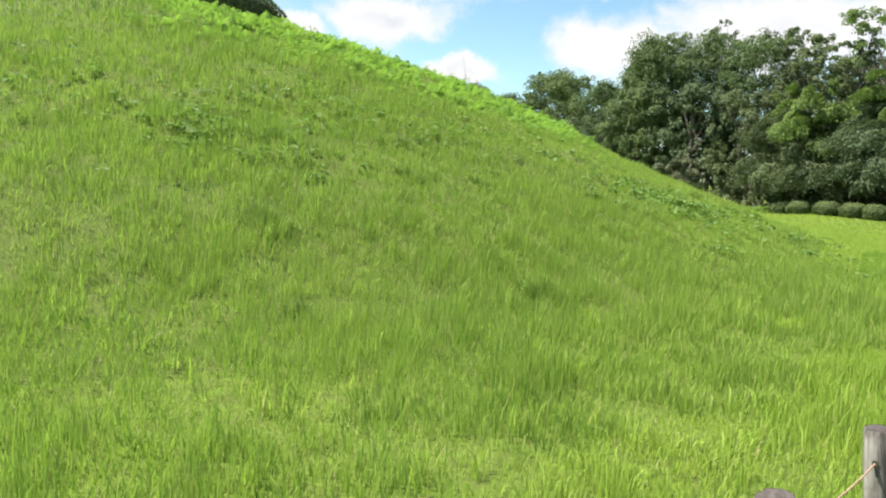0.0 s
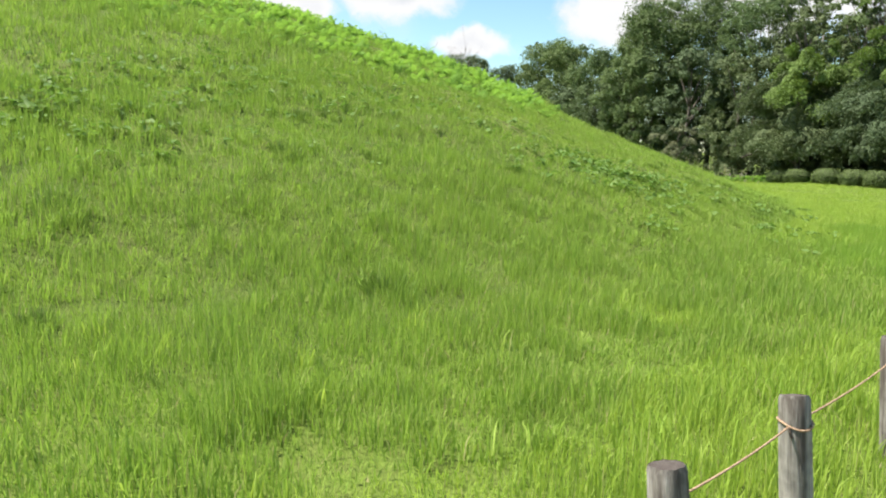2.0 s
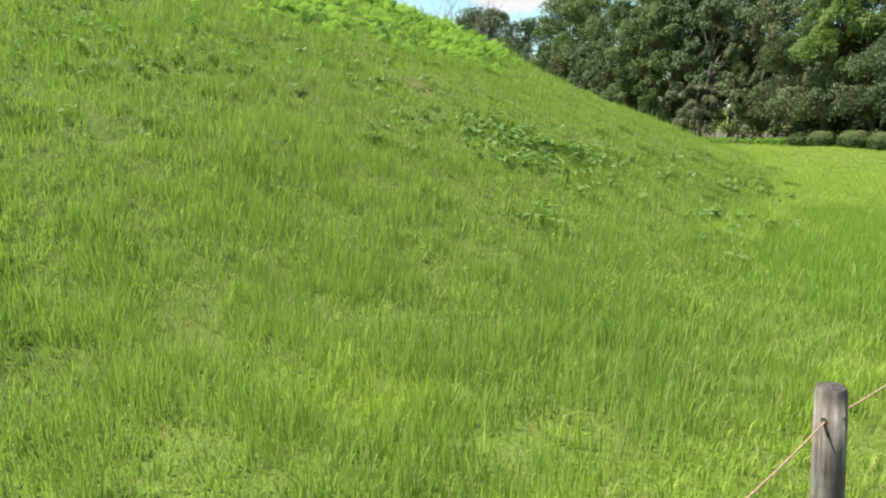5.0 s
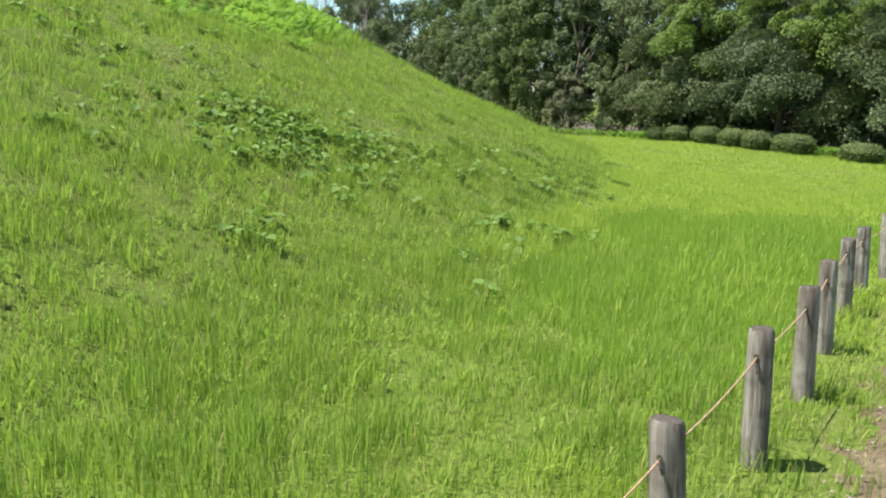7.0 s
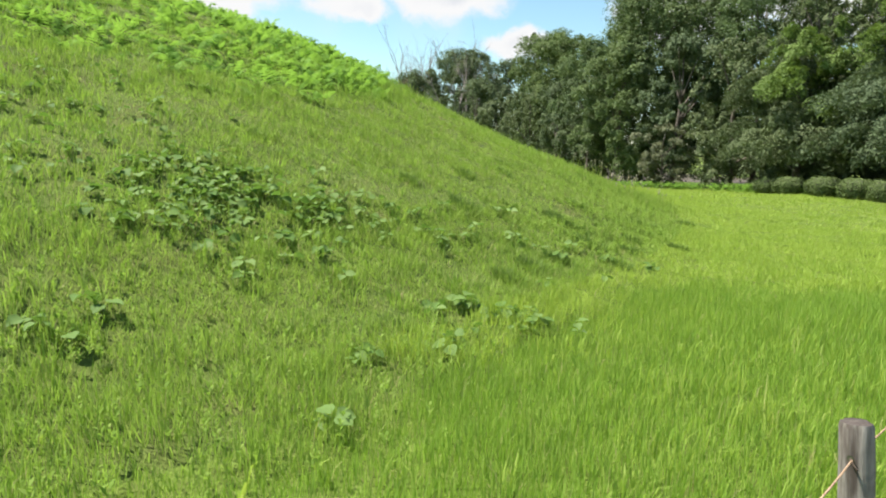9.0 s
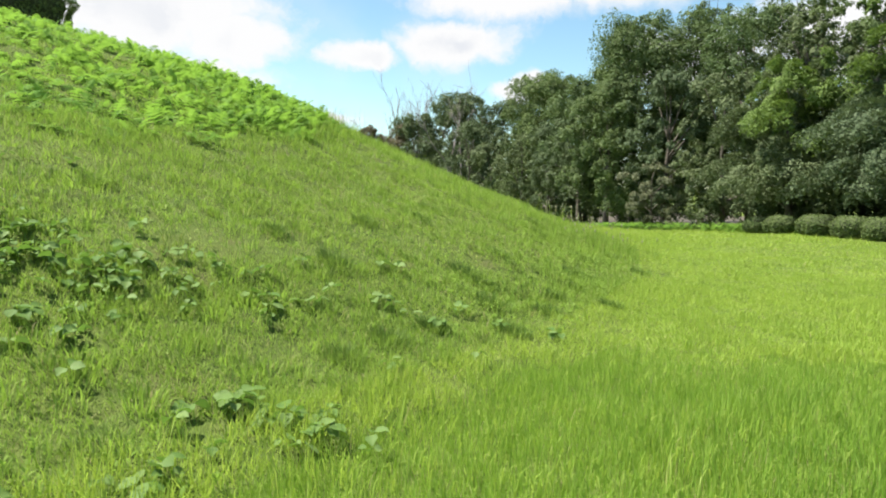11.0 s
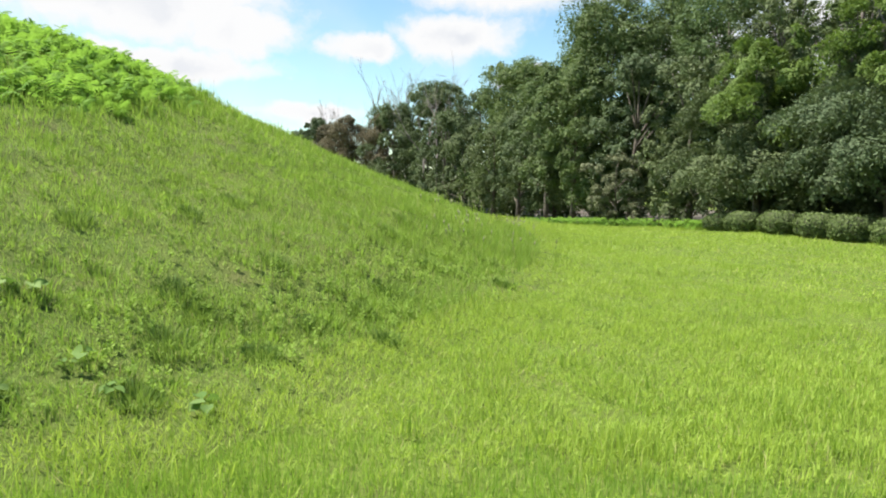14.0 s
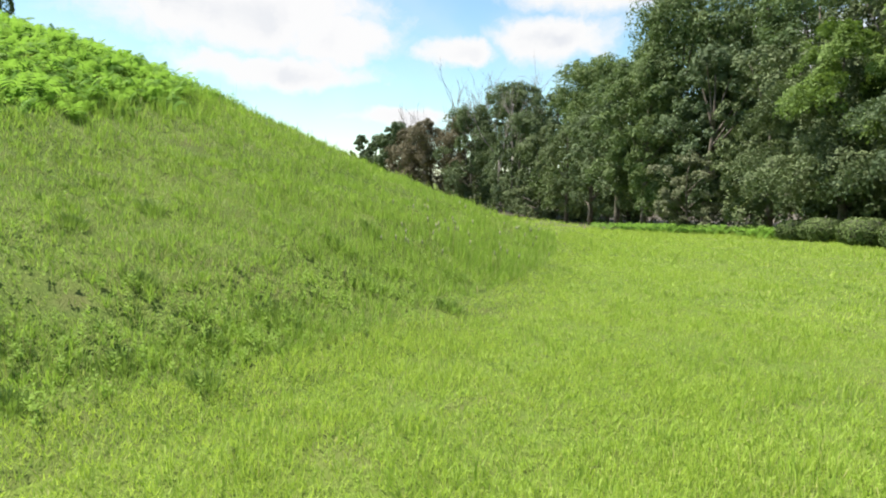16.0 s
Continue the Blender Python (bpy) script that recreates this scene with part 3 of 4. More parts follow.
def frond(rng, base, yaw, length, rise_up):
    """One arching bracken frond with paired leaflets."""
    n = 9
    s = np.linspace(0.12, 1, n)
    h = np.array([np.cos(yaw), np.sin(yaw), 0])
    side = np.array([-np.sin(yaw), np.cos(yaw), 0])
    c = base + h[None] * (s * length * 0.85)[:, None] + np.array([0, 0, 1.0])[None] * (rise_up * np.sin(s * 2.0))[:, None]
    w = 0.46 * length * (1.05 - s) ** 0.7 + 0.02
    vs, ts = [], []
    step = length / n * 0.85
    for i in range(n):
        for sg in (-1, 1):
            tip = c[i] + side * sg * w[i] + h * step * 0.7 + np.array([0, 0, -0.22 * w[i] + rng.normal() * 0.012])
            k = len(vs)
            vs += [c[i] - h * step * 0.55, c[i] + h * step * 0.55, tip]
            ts.append((k, k + 1, k + 2))
    return np.array(vs), np.array(ts)


def build_ferns():
    rng = np.random.default_rng(8)
    kinds = []
    for _ in range(30):
        fr = []
        for k in range(rng.integers(3, 6)):
            fr.append(frond(rng, np.zeros(3), rng.uniform(0, 6.28), rng.uniform(0.24, 0.52), rng.uniform(0.08, 0.30)))
        kinds.append(join(fr))
    x, y = scatter(rng, -25, -8, 6, 25, 24, lambda x, y: fern_zone(x, y) * (0.45 + 0.8 * vnoise(x, y, 1.3, 33)))
    z = rise(x, y) - 0.06 - 0.15 * np.clip((20 - y) / 3, 0, 1)
    pieces = []
    for a, b, c in zip(x, y, z):
        v, t = kinds[rng.integers(len(kinds))]
        s, w = rng.uniform(0.75, 1.25), rng.uniform(0, 6.28)
        m = np.array(Euler((rng.normal() * 0.4, 0.3 + rng.normal() * 0.4, w)).to_matrix()) * s
        pieces.append((v @ m.T + [a, b, c], t))
    v, t = join(pieces)
    tagged(new("bracken_fern", raw_mesh("bracken_fern", v, t, M_FERN)), "bright yellow-green bracken ferns covering the upper mound slope", "fern", kind="stuff")


def leaflet(length, width, bend):
    """A pointed round leaf lying along x, folded a little on its midrib."""
    o = [(0, 0, 0), (0.22, 0.40, 1), (0.55, 0.5, 1), (0.85, 0.24, 1), (1, 0, 0), (0.85, -0.24, 1), (0.55, -0.5, 1), (0.22, -0.40, 1), (0.5, 0, 0)]
    v = np.array([(a * length, b * width, c * bend * width - 0.25 * length * a * a) for a, b, c in o])
    return v, np.array([(8, i, (i + 1) % 8) for i in range(8)])


def turn(v, yaw, tip, roll):
    e = np.array(Euler((roll, tip, yaw)).to_matrix())
    return v @ e.T


def build_vines():
    rng = np.random.default_rng(9)
    # centre x, y, spread x, y, how many leaf triplets
    beds = [(-6.45, 13.4, 0.45, 0.55, 165), (-6.0, 12.45, 0.3, 0.35, 34), (-6.1, 14.4, 0.35, 0.35, 30), (-5.35, 13.4, 0.35, 0.4, 26), (-5.45, 15.5, 0.4, 0.45, 10),
            (-4.68, 11.35, 0.14, 0.18, 7), (-4.43, 11.4, 0.10, 0.12, 4), (-3.9, 14.45, 0.2, 0.22, 17), (-3.45, 14.72, 0.2, 0.2, 12), (-3.51, 13.09, 0.10, 0.12, 5),
            (-3.45, 13.72, 0.16, 0.18, 8), (-3.6, 14.86, 0.16, 0.2, 8), (-7.1, 12.7, 0.5, 0.6, 50), (-6.8, 11.3, 0.4, 0.5, 26), (-5.9, 14.96, 0.4, 0.4, 14), (-5.2, 16.5, 0.35, 0.35, 5),
            (-9.0, 5.2, 0.7, 0.7, 110), (-9.8, 4.4, 0.7, 0.6, 90), (-8.9, 8.4, 0.9, 1.0, 75), (-11.0, 7.4, 1.0, 1.2, 150), (-11.0, 10.2, 0.9, 1.2, 90), (-12.4, 3.6, 0.9, 0.9, 80), (-9.2, 12.0, 0.8, 1.0, 70)]
    singles = [(-5.49, 16.63), (-6.24, 16.11), (-4.39, 18.11), (-4.95, 16.94), (-6.12, 15.24), (-6.02, 15.51), (-6.33, 17.32), (-5.22, 17.47), (-4.74, 17.66), (-4.2, 15.9), (-2.63, 12.3)]
    beds += [(x, y, 0.05, 0.06, 3) for x, y in singles]
    stuff = []
    for cx, cy, sx, sy, n in beds:
        for _ in range(max(2, int(n * 0.68))):
            x, y = cx + rng.normal() * sx, cy + rng.normal() * sy
            z = float(rise(x, y)) + rng.uniform(0.03, 0.11)
            s = rng.uniform(0.055, 0.12)
            yaw = rng.uniform(0, 6.28)
            tri = []
            for k in (-1, 0, 1):
                v, t = leaflet(s * (1.15 if k == 0 else 0.95), s * 0.95, rng.uniform(0.05, 0.3))
                v = v + [0.02, 0, 0]
                tri.append((turn(v, yaw + k * 1.5 + rng.normal() * 0.15, rng.uniform(-0.35, 0.5), rng.normal() * 0.35), t))
            v, t = join(tri)
            stem = blades(rng, np.array([x]), np.array([y]), np.array([float(rise(x, y))]), np.array([z - float(rise(x, y))]), np.array([0.008]), np.array([0.02]), 1)
            stuff.append((v + [x, y, z], t))
            stuff.append(stem)
    v, t = join(stuff)
    tagged(new("creeping_vine", raw_mesh("creeping_vine", v, t, M_VINE)), "dark green broad-leaved creeping vine sprawling over the mound grass", "vine", kind="stuff")


def weed_foot(x, y):
    """The band of leafy weeds along the mound's foot, 0 to 1."""
    return np.exp(-((inside(x, y) - 1.05) / 0.85) ** 2) * np.clip((y - 16.6) / 2.5, 0, 1) * np.clip((25 - y) / 3, 0, 1)


def build_weeds():
    rng = np.random.default_rng(10)

    def zone(x, y):
        d = inside(x, y)
        foot = weed_foot(x, y)
        rest = 0.16 * np.clip(d / 2, 0, 1) * vnoise(x, y, 0.5, 41) + 0.42 * np.clip((d + 1.6) / 1.2, 0, 1) * np.clip((y - 7.5) / 2, 0, 1) * np.clip((14.5 - y) / 2, 0, 1) * np.clip((3.0 - d) / 1.5, 0, 1)
        return np.clip((foot * 1.05 + rest * 0.85) * (0.55 + 0.9 * vnoise(x, y, 1.4, 42)) * (1 - fern_zone(x, y)), 0, 1)

    x, y = scatter(rng, -14, -1.5, 1, 29, 78, zone)
    pieces = []
    for a, b, c in zip(x, y, np.maximum(rise(x, y), 0.0)):
        h = rng.uniform(0.06, 0.18)
        k = rng.integers(6, 10)
        hs, ang = np.linspace(0.3, 1, k) * h, rng.uniform(0, 6.28) + np.arange(k) * 2.4
        ln = rng.uniform(0.034, 0.064) * (1.0 if b > 15 else 1.15) * (1.15 - 0.5 * np.linspace(0, 1, k))
        o = np.stack([np.cos(ang), np.sin(ang), rng.uniform(0.4, 1.3, k) * (1.0 if b > 15 else 1.7)], 1)
        o /= np.linalg.norm(o, axis=1)[:, None]
        s = np.stack([-np.sin(ang), np.cos(ang), np.zeros(k)], 1) * (ln * (0.25 if b > 15 else 0.17))[:, None]
        p = np.stack([np.full(k, a), np.full(k, b), c + hs], 1)
        mid, tip = p + o * (ln * 0.5)[:, None], p + o * ln[:, None] - [0, 0, 0.012]
        v = np.stack([p, mid + s, mid - s, tip], 1).reshape(-1, 3)
        i = np.arange(k)[:, None] * 4
        pieces.append((v, np.concatenate([i + [0, 2, 1], i + [1, 2, 3]], 1).reshape(-1, 3)))
    v, t = join(pieces)
    tagged(new("leafy_weeds", raw_mesh("leafy_weeds", v, t, M_WEED)), "low leafy green weeds among the grass at the mound foot", "weeds", kind="stuff")


def build_seed_grass():
    """Thin stalks with pale seed heads along the mound's far shoulder."""
    rng = np.random.default_rng(14)
    x, y = scatter(rng, -15, -7, 23, 29.5, 8, lambda x, y: np.exp(-((inside(x, y) - 1.3) / 0.8) ** 2) * (0.2 + vnoise(x, y, 0.9, 51)))
    stalks, heads = [], []
    for a, b, c in zip(x, y, rise(x, y)):
        h = rng.uniform(0.3, 0.6)
        lean = rng.normal(size=2) * 0.12
        k = np.linspace(0, 1, 4)
        p = np.stack([a + lean[0] * h * k * k, b + lean[1] * h * k * k, c - 0.02 + h * k], 1)
        stalks.append(tube(p, np.array([0.006, 0.005, 0.004, 0.003]), 3))
        q = np.stack([p[-1], p[-1] + [lean[0] * 0.04, lean[1] * 0.04, 0.045], p[-1] + [lean[0] * 0.1, lean[1] * 0.1, 0.085]])
        heads.append(tube(q, np.array([0.006, 0.015, 0.003]), 4))
    v, t = join(stalks)
    tagged(new("seed_grass_stalks", raw_mesh("seed_grass_stalks", v, t, M_MOUND)), "tall thin grass stalks along the shoulder of the mound", "grass", kind="stuff")
    v, t = join(heads)
    tagged(new("seed_heads", raw_mesh("seed_heads", v, t, M_SEED)), "pale seed heads on tall grass stalks", "grass", kind="stuff")


def build_flowers():
    """Small white-flowered weeds."""
    rng = np.random.default_rng(15)
    for x, y, n in ((-8.0, 3.35, 9), (-9.0, 4.5, 6), (-10.0, 5.3, 6), (-7.7, 2.6, 5)):
        z = float(rise(x, y))
        f = new("white_flower_weed")
        f.location = (x, y, z)
        tagged(f, "small weed with white flower cluster in the slope grass", "flower", "white flowers on the slope")
        p = np.array([[0, 0, -0.03], [0.01, 0.0, 0.14], [0.02, 0.01, 0.30]])
        v, t = tube(p, np.array([0.006, 0.005, 0.004]), 4)
        part_raw("stem", v, t, M_WEED, f)
        for _ in range(n):
            c = p[-1] + np.array([rng.normal() * 0.035, rng.normal() * 0.035, rng.uniform(0, 0.03)])
            a = np.linspace(0, 2 * np.pi, 7)[:6]
            rim = c + np.stack([0.022 * np.cos(a), 0.022 * np.sin(a), np.full(6, 0.006)], 1)
            v = np.vstack([rim, c])
            part_raw("blossom", v, np.array([(6, k, (k + 1) % 6) for k in range(6)]), M_PETAL, f, "white blossom")


build_grass()
build_tall_strip()
build_seed_grass()
build_flowers()
build_tufts()
build_ferns()
build_vines()
build_weeds()


# ---------------------------------------------------------------- rope fence
POST_Y = [-0.35, 0.70, 1.78, 2.80, 3.83, 4.74, 5.92, 6.85, 8.13, 9.08, 10.03, 11.10, 12.06, 13.03, 14.05, 14.88, 15.80, 16.75, 17.85, 19.0, 20.05, 21.1, 22.1, 23.15, 24.2, 25.2, 26.25]
FENCE_LINE = ([-1, 2.8, 3.83, 4.74, 5.92, 6.85, 8.13, 9.08, 10, 11.1, 12.06, 13, 14, 14.9, 15.8, 16.8, 18, 27],
              [-0.60, -0.48, -0.405, -0.37, -0.305, -0.24, -0.295, -0.255, -0.245, -0.262, -0.278, -0.36, -0.42, -0.44, -0.375, -0.42, -0.46, -0.52])


def log_post(rng, height, radius):
    """A round post: slightly uneven, cracked, with a worn rim. Returns the shaft and its sawn end."""
    sides = 20
    zs = np.array([-0.12, 0.0, 0.12, 0.3, 0.45, height - 0.10, height - 0.016, height])
    rs = radius * np.array([1.07, 1.05, 1.03, 1.01, 1.0, 0.985, 0.955, 0.86])
    bm = bmesh.new()
    rings = []
    crack = rng.integers(0, sides, 4)
    worn, way = rng.uniform(0.0, 0.022), rng.uniform(0, 6.28)
    for z, r in zip(zs, rs):
        ring = []
        for k in range(sides):
            a = 2 * math.pi * k / sides
            q = r * (1 + 0.025 * math.sin(2 * a + 1.3) + rng.normal() * 0.012)
            if k in crack and z > 0.2:
                q *= 0.87
            ring.append(bm.verts.new((q * math.cos(a), q * math.sin(a), z - (worn * 0.5 * (1 - math.cos(a - way)) if z > height - 0.02 else 0))))
        rings.append(ring)
    for a, b in zip(rings, rings[1:]):
        for k in range(sides):
            f = bm.faces.new((a[k], a[(k + 1) % sides], b[(k + 1) % sides], b[k]))
            f.smooth = True
    top = bmesh.new()
    ring = [top.verts.new((v.co.x * 0.995, v.co.y * 0.995, v.co.z - 0.001)) for v in rings[-1]]
    c = top.verts.new((0, 0, height + 0.004 - worn * 0.5))
    for k in range(sides):
        top.faces.new((ring[k], ring[(k + 1) % sides], c))
    return bm, top


def build_fence():
    rng = np.random.default_rng(3)
    fence = new("rope_fence")
    tagged(fence, "low fence of weathered grey wooden posts with a thin brown rope", "fence")
    heights = {2.80: 0.65, 3.83: 0.64, 4.74: 0.63, 5.92: 0.64, 6.85: 0.66, 8.13: 0.665, 9.08: 0.685, 10.03: 0.705, 11.10: 0.735, 12.06: 0.745, 13.03: 0.72, 14.05: 0.73, 14.88: 0.72, 15.80: 0.76, 16.75: 0.77}
    holes = []
    for y in POST_Y:
        x = float(np.interp(y, *FENCE_LINE))
        g = float(dip(x, y))
        h = heights.get(y, 0.70 + rng.normal() * 0.02) - g
        bm, top = log_post(rng, h, 0.0555 + rng.normal() * 0.002)
        shaft = part("post", bm, M_POST, fence, "weathered grey round wooden post")
        lean_x, lean_y = math.degrees(-0.115 + rng.normal() * 0.012), math.degrees(rng.normal() * 0.015)
        m = pose(x - math.tan(radians(lean_x)) * h, y, g, -lean_y, lean_x, 0) @ pose(0, 0, 0, 0, 0, rng.uniform(0, 360))
        shaft.matrix_basis = m
        end = part("end_grain", top, M_POST_TOP, shaft, "dark sawn post end")
        up = m.to_3x3() @ Vector((0, 0, 1))
        holes.append(m.translation + up * (h - 0.115))
        # flat dark discs paint the shade of the bored hole on both sides
        for sg in (-1, 1):
            ring = bmesh.new()
            bmesh.ops.create_circle(ring, cap_ends=True, segments=10, radius=0.011)
            bmesh.ops.translate(ring, verts=ring.verts, vec=(0, 0, 0.0))
            eye = part("rope_hole_disc", ring, M_INNER_SHADE, shaft, "flat dark disc painted as the shaded rope hole")
            way = Vector((0.0, sg * 1.0, 0.0))
            eye.matrix_basis = m.inverted() @ (Matrix.Translation(holes[-1] + way * 0.0585) @ way.to_track_quat("Z", "Y").to_matrix().to_4x4())
    # a short thin dark tube runs down from each hole
    for a in holes:
        k = np.linspace(0, 1, 7)
        reach = 0.03 + rng.random() * 0.05
        side = rng.uniform(0.01, 0.03)
        pts = np.array(a) + np.stack([k * side, -0.061 - 0.006 * np.sin(k * 3.1), -k * reach], 1)
        v, t = tube(pts, np.full(7, 0.0042), 5)
        part_raw("dark_tail", v, t, M_DARK_TAIL, fence, "short thin dark tail below the hole on the post", True)
    for a, b in zip(holes, holes[1:]):
        s = np.linspace(0, 1, 15)
        sag = 0.012 + rng.random() * 0.022
        pts = np.array([list(a.lerp(b, float(k))) for k in s])
        pts[:, 2] -= sag * 4 * s * (1 - s)
        v, t = tube(pts, np.full(15, 0.0038), 6)
        part_raw("rope", v, t, M_ROPE, fence, "thin frayed reddish-brown rope", True)
    # a frayed loop tied round one post
    i = POST_Y.index(4.74)
    a = np.linspace(0, 2 * np.pi, 25)
    p = np.array(holes[i]) + np.stack([0.0605 * np.cos(a), 0.0605 * np.sin(a), 0.008 * np.sin(a * 2)], 1)
    v, t = tube(p, np.full(25, 0.0045), 6)
    part_raw("rope_loop", v, t, M_ROPE, fence, "rope loop tied round the post", True)


build_fence()


# ---------------------------------------------------------------- trees
def leaf_tris(rng, q, nrm, size):
    """One pointed leaf at each place q, lying across nrm."""
    n = len(q)
    nrm = nrm / (np.linalg.norm(nrm, axis=1)[:, None] + 1e-9)
    a = np.cross(nrm, rng.normal(size=(n, 3)))
    a /= np.linalg.norm(a, axis=1)[:, None] + 1e-9
    b = np.cross(nrm, a)
    s = (size * rng.uniform(0.6, 1.4, n))[:, None]
    v = np.stack([q - a * s * 0.45 + b * s * 0.33, q - a * s * 0.45 - b * s * 0.33, q + a * s * 0.6 - nrm * s * 0.1], 1).reshape(-1, 3)
    return v, np.arange(3 * n).reshape(-1, 3)


def leaf_cloud(rng, blobs, per_m2, size, up_bias=0.35):
    """Leaves on a set of boughs: every bough carries drooping tufts of leaves, lit on top and hollow below."""
    out = []
    for c, r, *bend in blobs:
        r = np.asarray(r, float)
        area = 4 * np.pi * ((r[0] * r[1]) ** 1.6 / 3 + (r[0] * r[2]) ** 1.6 / 3 + (r[1] * r[2]) ** 1.6 / 3) ** (1 / 1.6)
        m = max(5, int(area / 0.9))
        d = rng.normal(size=(m, 3))
        d[:, 2] += up_bias
        d /= np.linalg.norm(d, axis=1)[:, None]
        tuft = d * r * rng.uniform(0.55, 1.0, m)[:, None]
        wide = np.clip(r.mean() * rng.uniform(0.24, 0.5, m), 0.16, 0.62)
        n = max(30, int(area * per_m2 * 3.1))
        k = rng.choice(m, n, p=wide ** 2 / np.sum(wide ** 2))
        e = rng.normal(size=(n, 3)) + [0, 0, 0.5]
        e /= np.linalg.norm(e, axis=1)[:, None]
        out_way = np.hypot(e[:, 0], e[:, 1])
        thick = 0.7 if r[2] > 0.5 * r[0] else 0.45
        q = tuft[k] + e * wide[k][:, None] * [1, 1, thick] * (0.55 + 0.5 * np.sqrt(rng.random(n)))[:, None]
        q[:, 2] -= 0.95 * wide[k] * out_way ** 2 * rng.random(n)
        if bend:
            yaw, droop, roll = bend[0]
            q[:, 2] += q[:, 0] * droop - 0.10 * q[:, 0] ** 2 / r[0] + q[:, 1] * roll
            x, y = q[:, 0].copy(), q[:, 1].copy()
            q[:, 0], q[:, 1] = x * math.cos(yaw) - y * math.sin(yaw), x * math.sin(yaw) + y * math.cos(yaw)
        out.append(leaf_tris(rng, q + c, e * 0.7 + d[k] * 0.35 + rng.normal(size=(n, 3)) * 0.42 + [0, 0, 0.25], size * 0.55))
    return join(out)


def crown_blobs(rng, height, low, radius, count, flat, shape):
    """Centres and sizes of the boughs in a crown from low to height."""
    out = []
    if shape == "layer":
        # long drooping boughs all round, with open dark gaps between them
        for k in range(count):
            f = (k + rng.random()) / count
            a = k * 2.4 + rng.normal() * 0.3
            reach = radius * (1.05 - 0.62 * f ** 1.6) * rng.uniform(0.78, 1.12)
            c = np.array([0.58 * reach * math.cos(a), 0.58 * reach * math.sin(a), low + (height - low) * f + rng.normal() * 0.15])
            out.append((c, (0.46 * reach, 0.30 * reach * rng.uniform(0.75, 1.25), flat * rng.uniform(0.7, 1.4)), (a, rng.normal(-0.24, 0.12), rng.normal() * 0.16)))
        return out
    for k in range(count):
        f = (k + rng.random()) / count
        z = low + (height - low) * f
        if shape == "round":
            w = math.sqrt(max(0.05, 1 - (2 * f - 0.9) ** 2 / 1.25))
        elif shape == "top":
            w = 0.55 + 0.45 * f if f < 0.8 else 0.75
        else:
            w = 1.02 - 0.85 * f
        a = k * 2.4 + rng.normal() * 0.4
        rr = radius * w * math.sqrt(rng.uniform(0.15, 1.0)) * 0.82
        s = radius * rng.uniform(0.15, 0.36) * (0.45 + 0.55 * w if shape == "cone" else 1.0)
        out.append((np.array([rr * math.cos(a), rr * math.sin(a), min(z, height - s * flat * 0.8)]), (s, s * rng.uniform(0.6, 1.1), s * flat * rng.uniform(0.75, 1.4))))
    return out


def build_tree(x, y, height, radius, mat, label, seed, low=0.6, count=22, flat=0.75, shape="round", dens=24, size=0.26, trunk=0.16, bark=None, up_bias=0.35, lean=0.0, limbs=9, bright=None):
    rng = np.random.default_rng(seed)
    tree = new("tree")
    height = height + 0.9 - float(dip(x, y))
    tree.location = (x, y, float(dip(x, y)))
    tagged(tree, label, "tree", "woodland edge")
    bark = bark or M_BARK
    blobs = crown_blobs(rng, height, low, radius, int(count * 1.25), flat, shape)
    z = np.linspace(0, height * 0.86, 8)
    wob = np.cumsum(rng.normal(size=(8, 2)) * 0.06 * radius / 3, axis=0) * np.linspace(0, 1, 8)[:, None]
    pts = np.column_stack([wob[:, 0] + lean * z, wob[:, 1], z])
    pts[0, 2] = -0.1
    v, t = tube(pts, trunk * (1.15 - 0.95 * np.linspace(0, 1, 8)), 8)
    part_raw("trunk", v, t, bark, tree, "", True)
    for c, r, *_ in sorted(blobs, key=lambda b: -b[1][0])[:limbs]:
        z0 = max(0.3, c[2] * 0.62)
        p0 = np.array([np.interp(z0, pts[:, 2], pts[:, 0]), np.interp(z0, pts[:, 2], pts[:, 1]), z0])
        s = np.linspace(0, 1, 6)[:, None]
        bow = p0 * (1 - s) + c * s + np.array([0, 0, 0.18 * height * 0.3]) * (s * (1 - s))
        v, t = tube(bow, trunk * 0.42 * (1.05 - 0.85 * s[:, 0]), 5)
        part_raw("limb", v, t, bark, tree, "", True)
    if bright:
        # some of the upper boughs carry lighter leaves
        paler = [k > 0.3 * len(blobs) and k % 5 in (1, 3, 4) for k in range(len(blobs))]
        vivid = [b for b, y_ in zip(blobs, paler) if y_]
        blobs = [b for b, y_ in zip(blobs, paler) if not y_]
        v, t = leaf_cloud(rng, vivid, dens, size, up_bias)
        part_raw("fresh_foliage", v, t, bright, tree, "lighter yellow-green sprays of leaves")
    v, t = leaf_cloud(rng, blobs, dens, size, up_bias)
    part_raw("crown", v, t, mat, tree)
    return tree


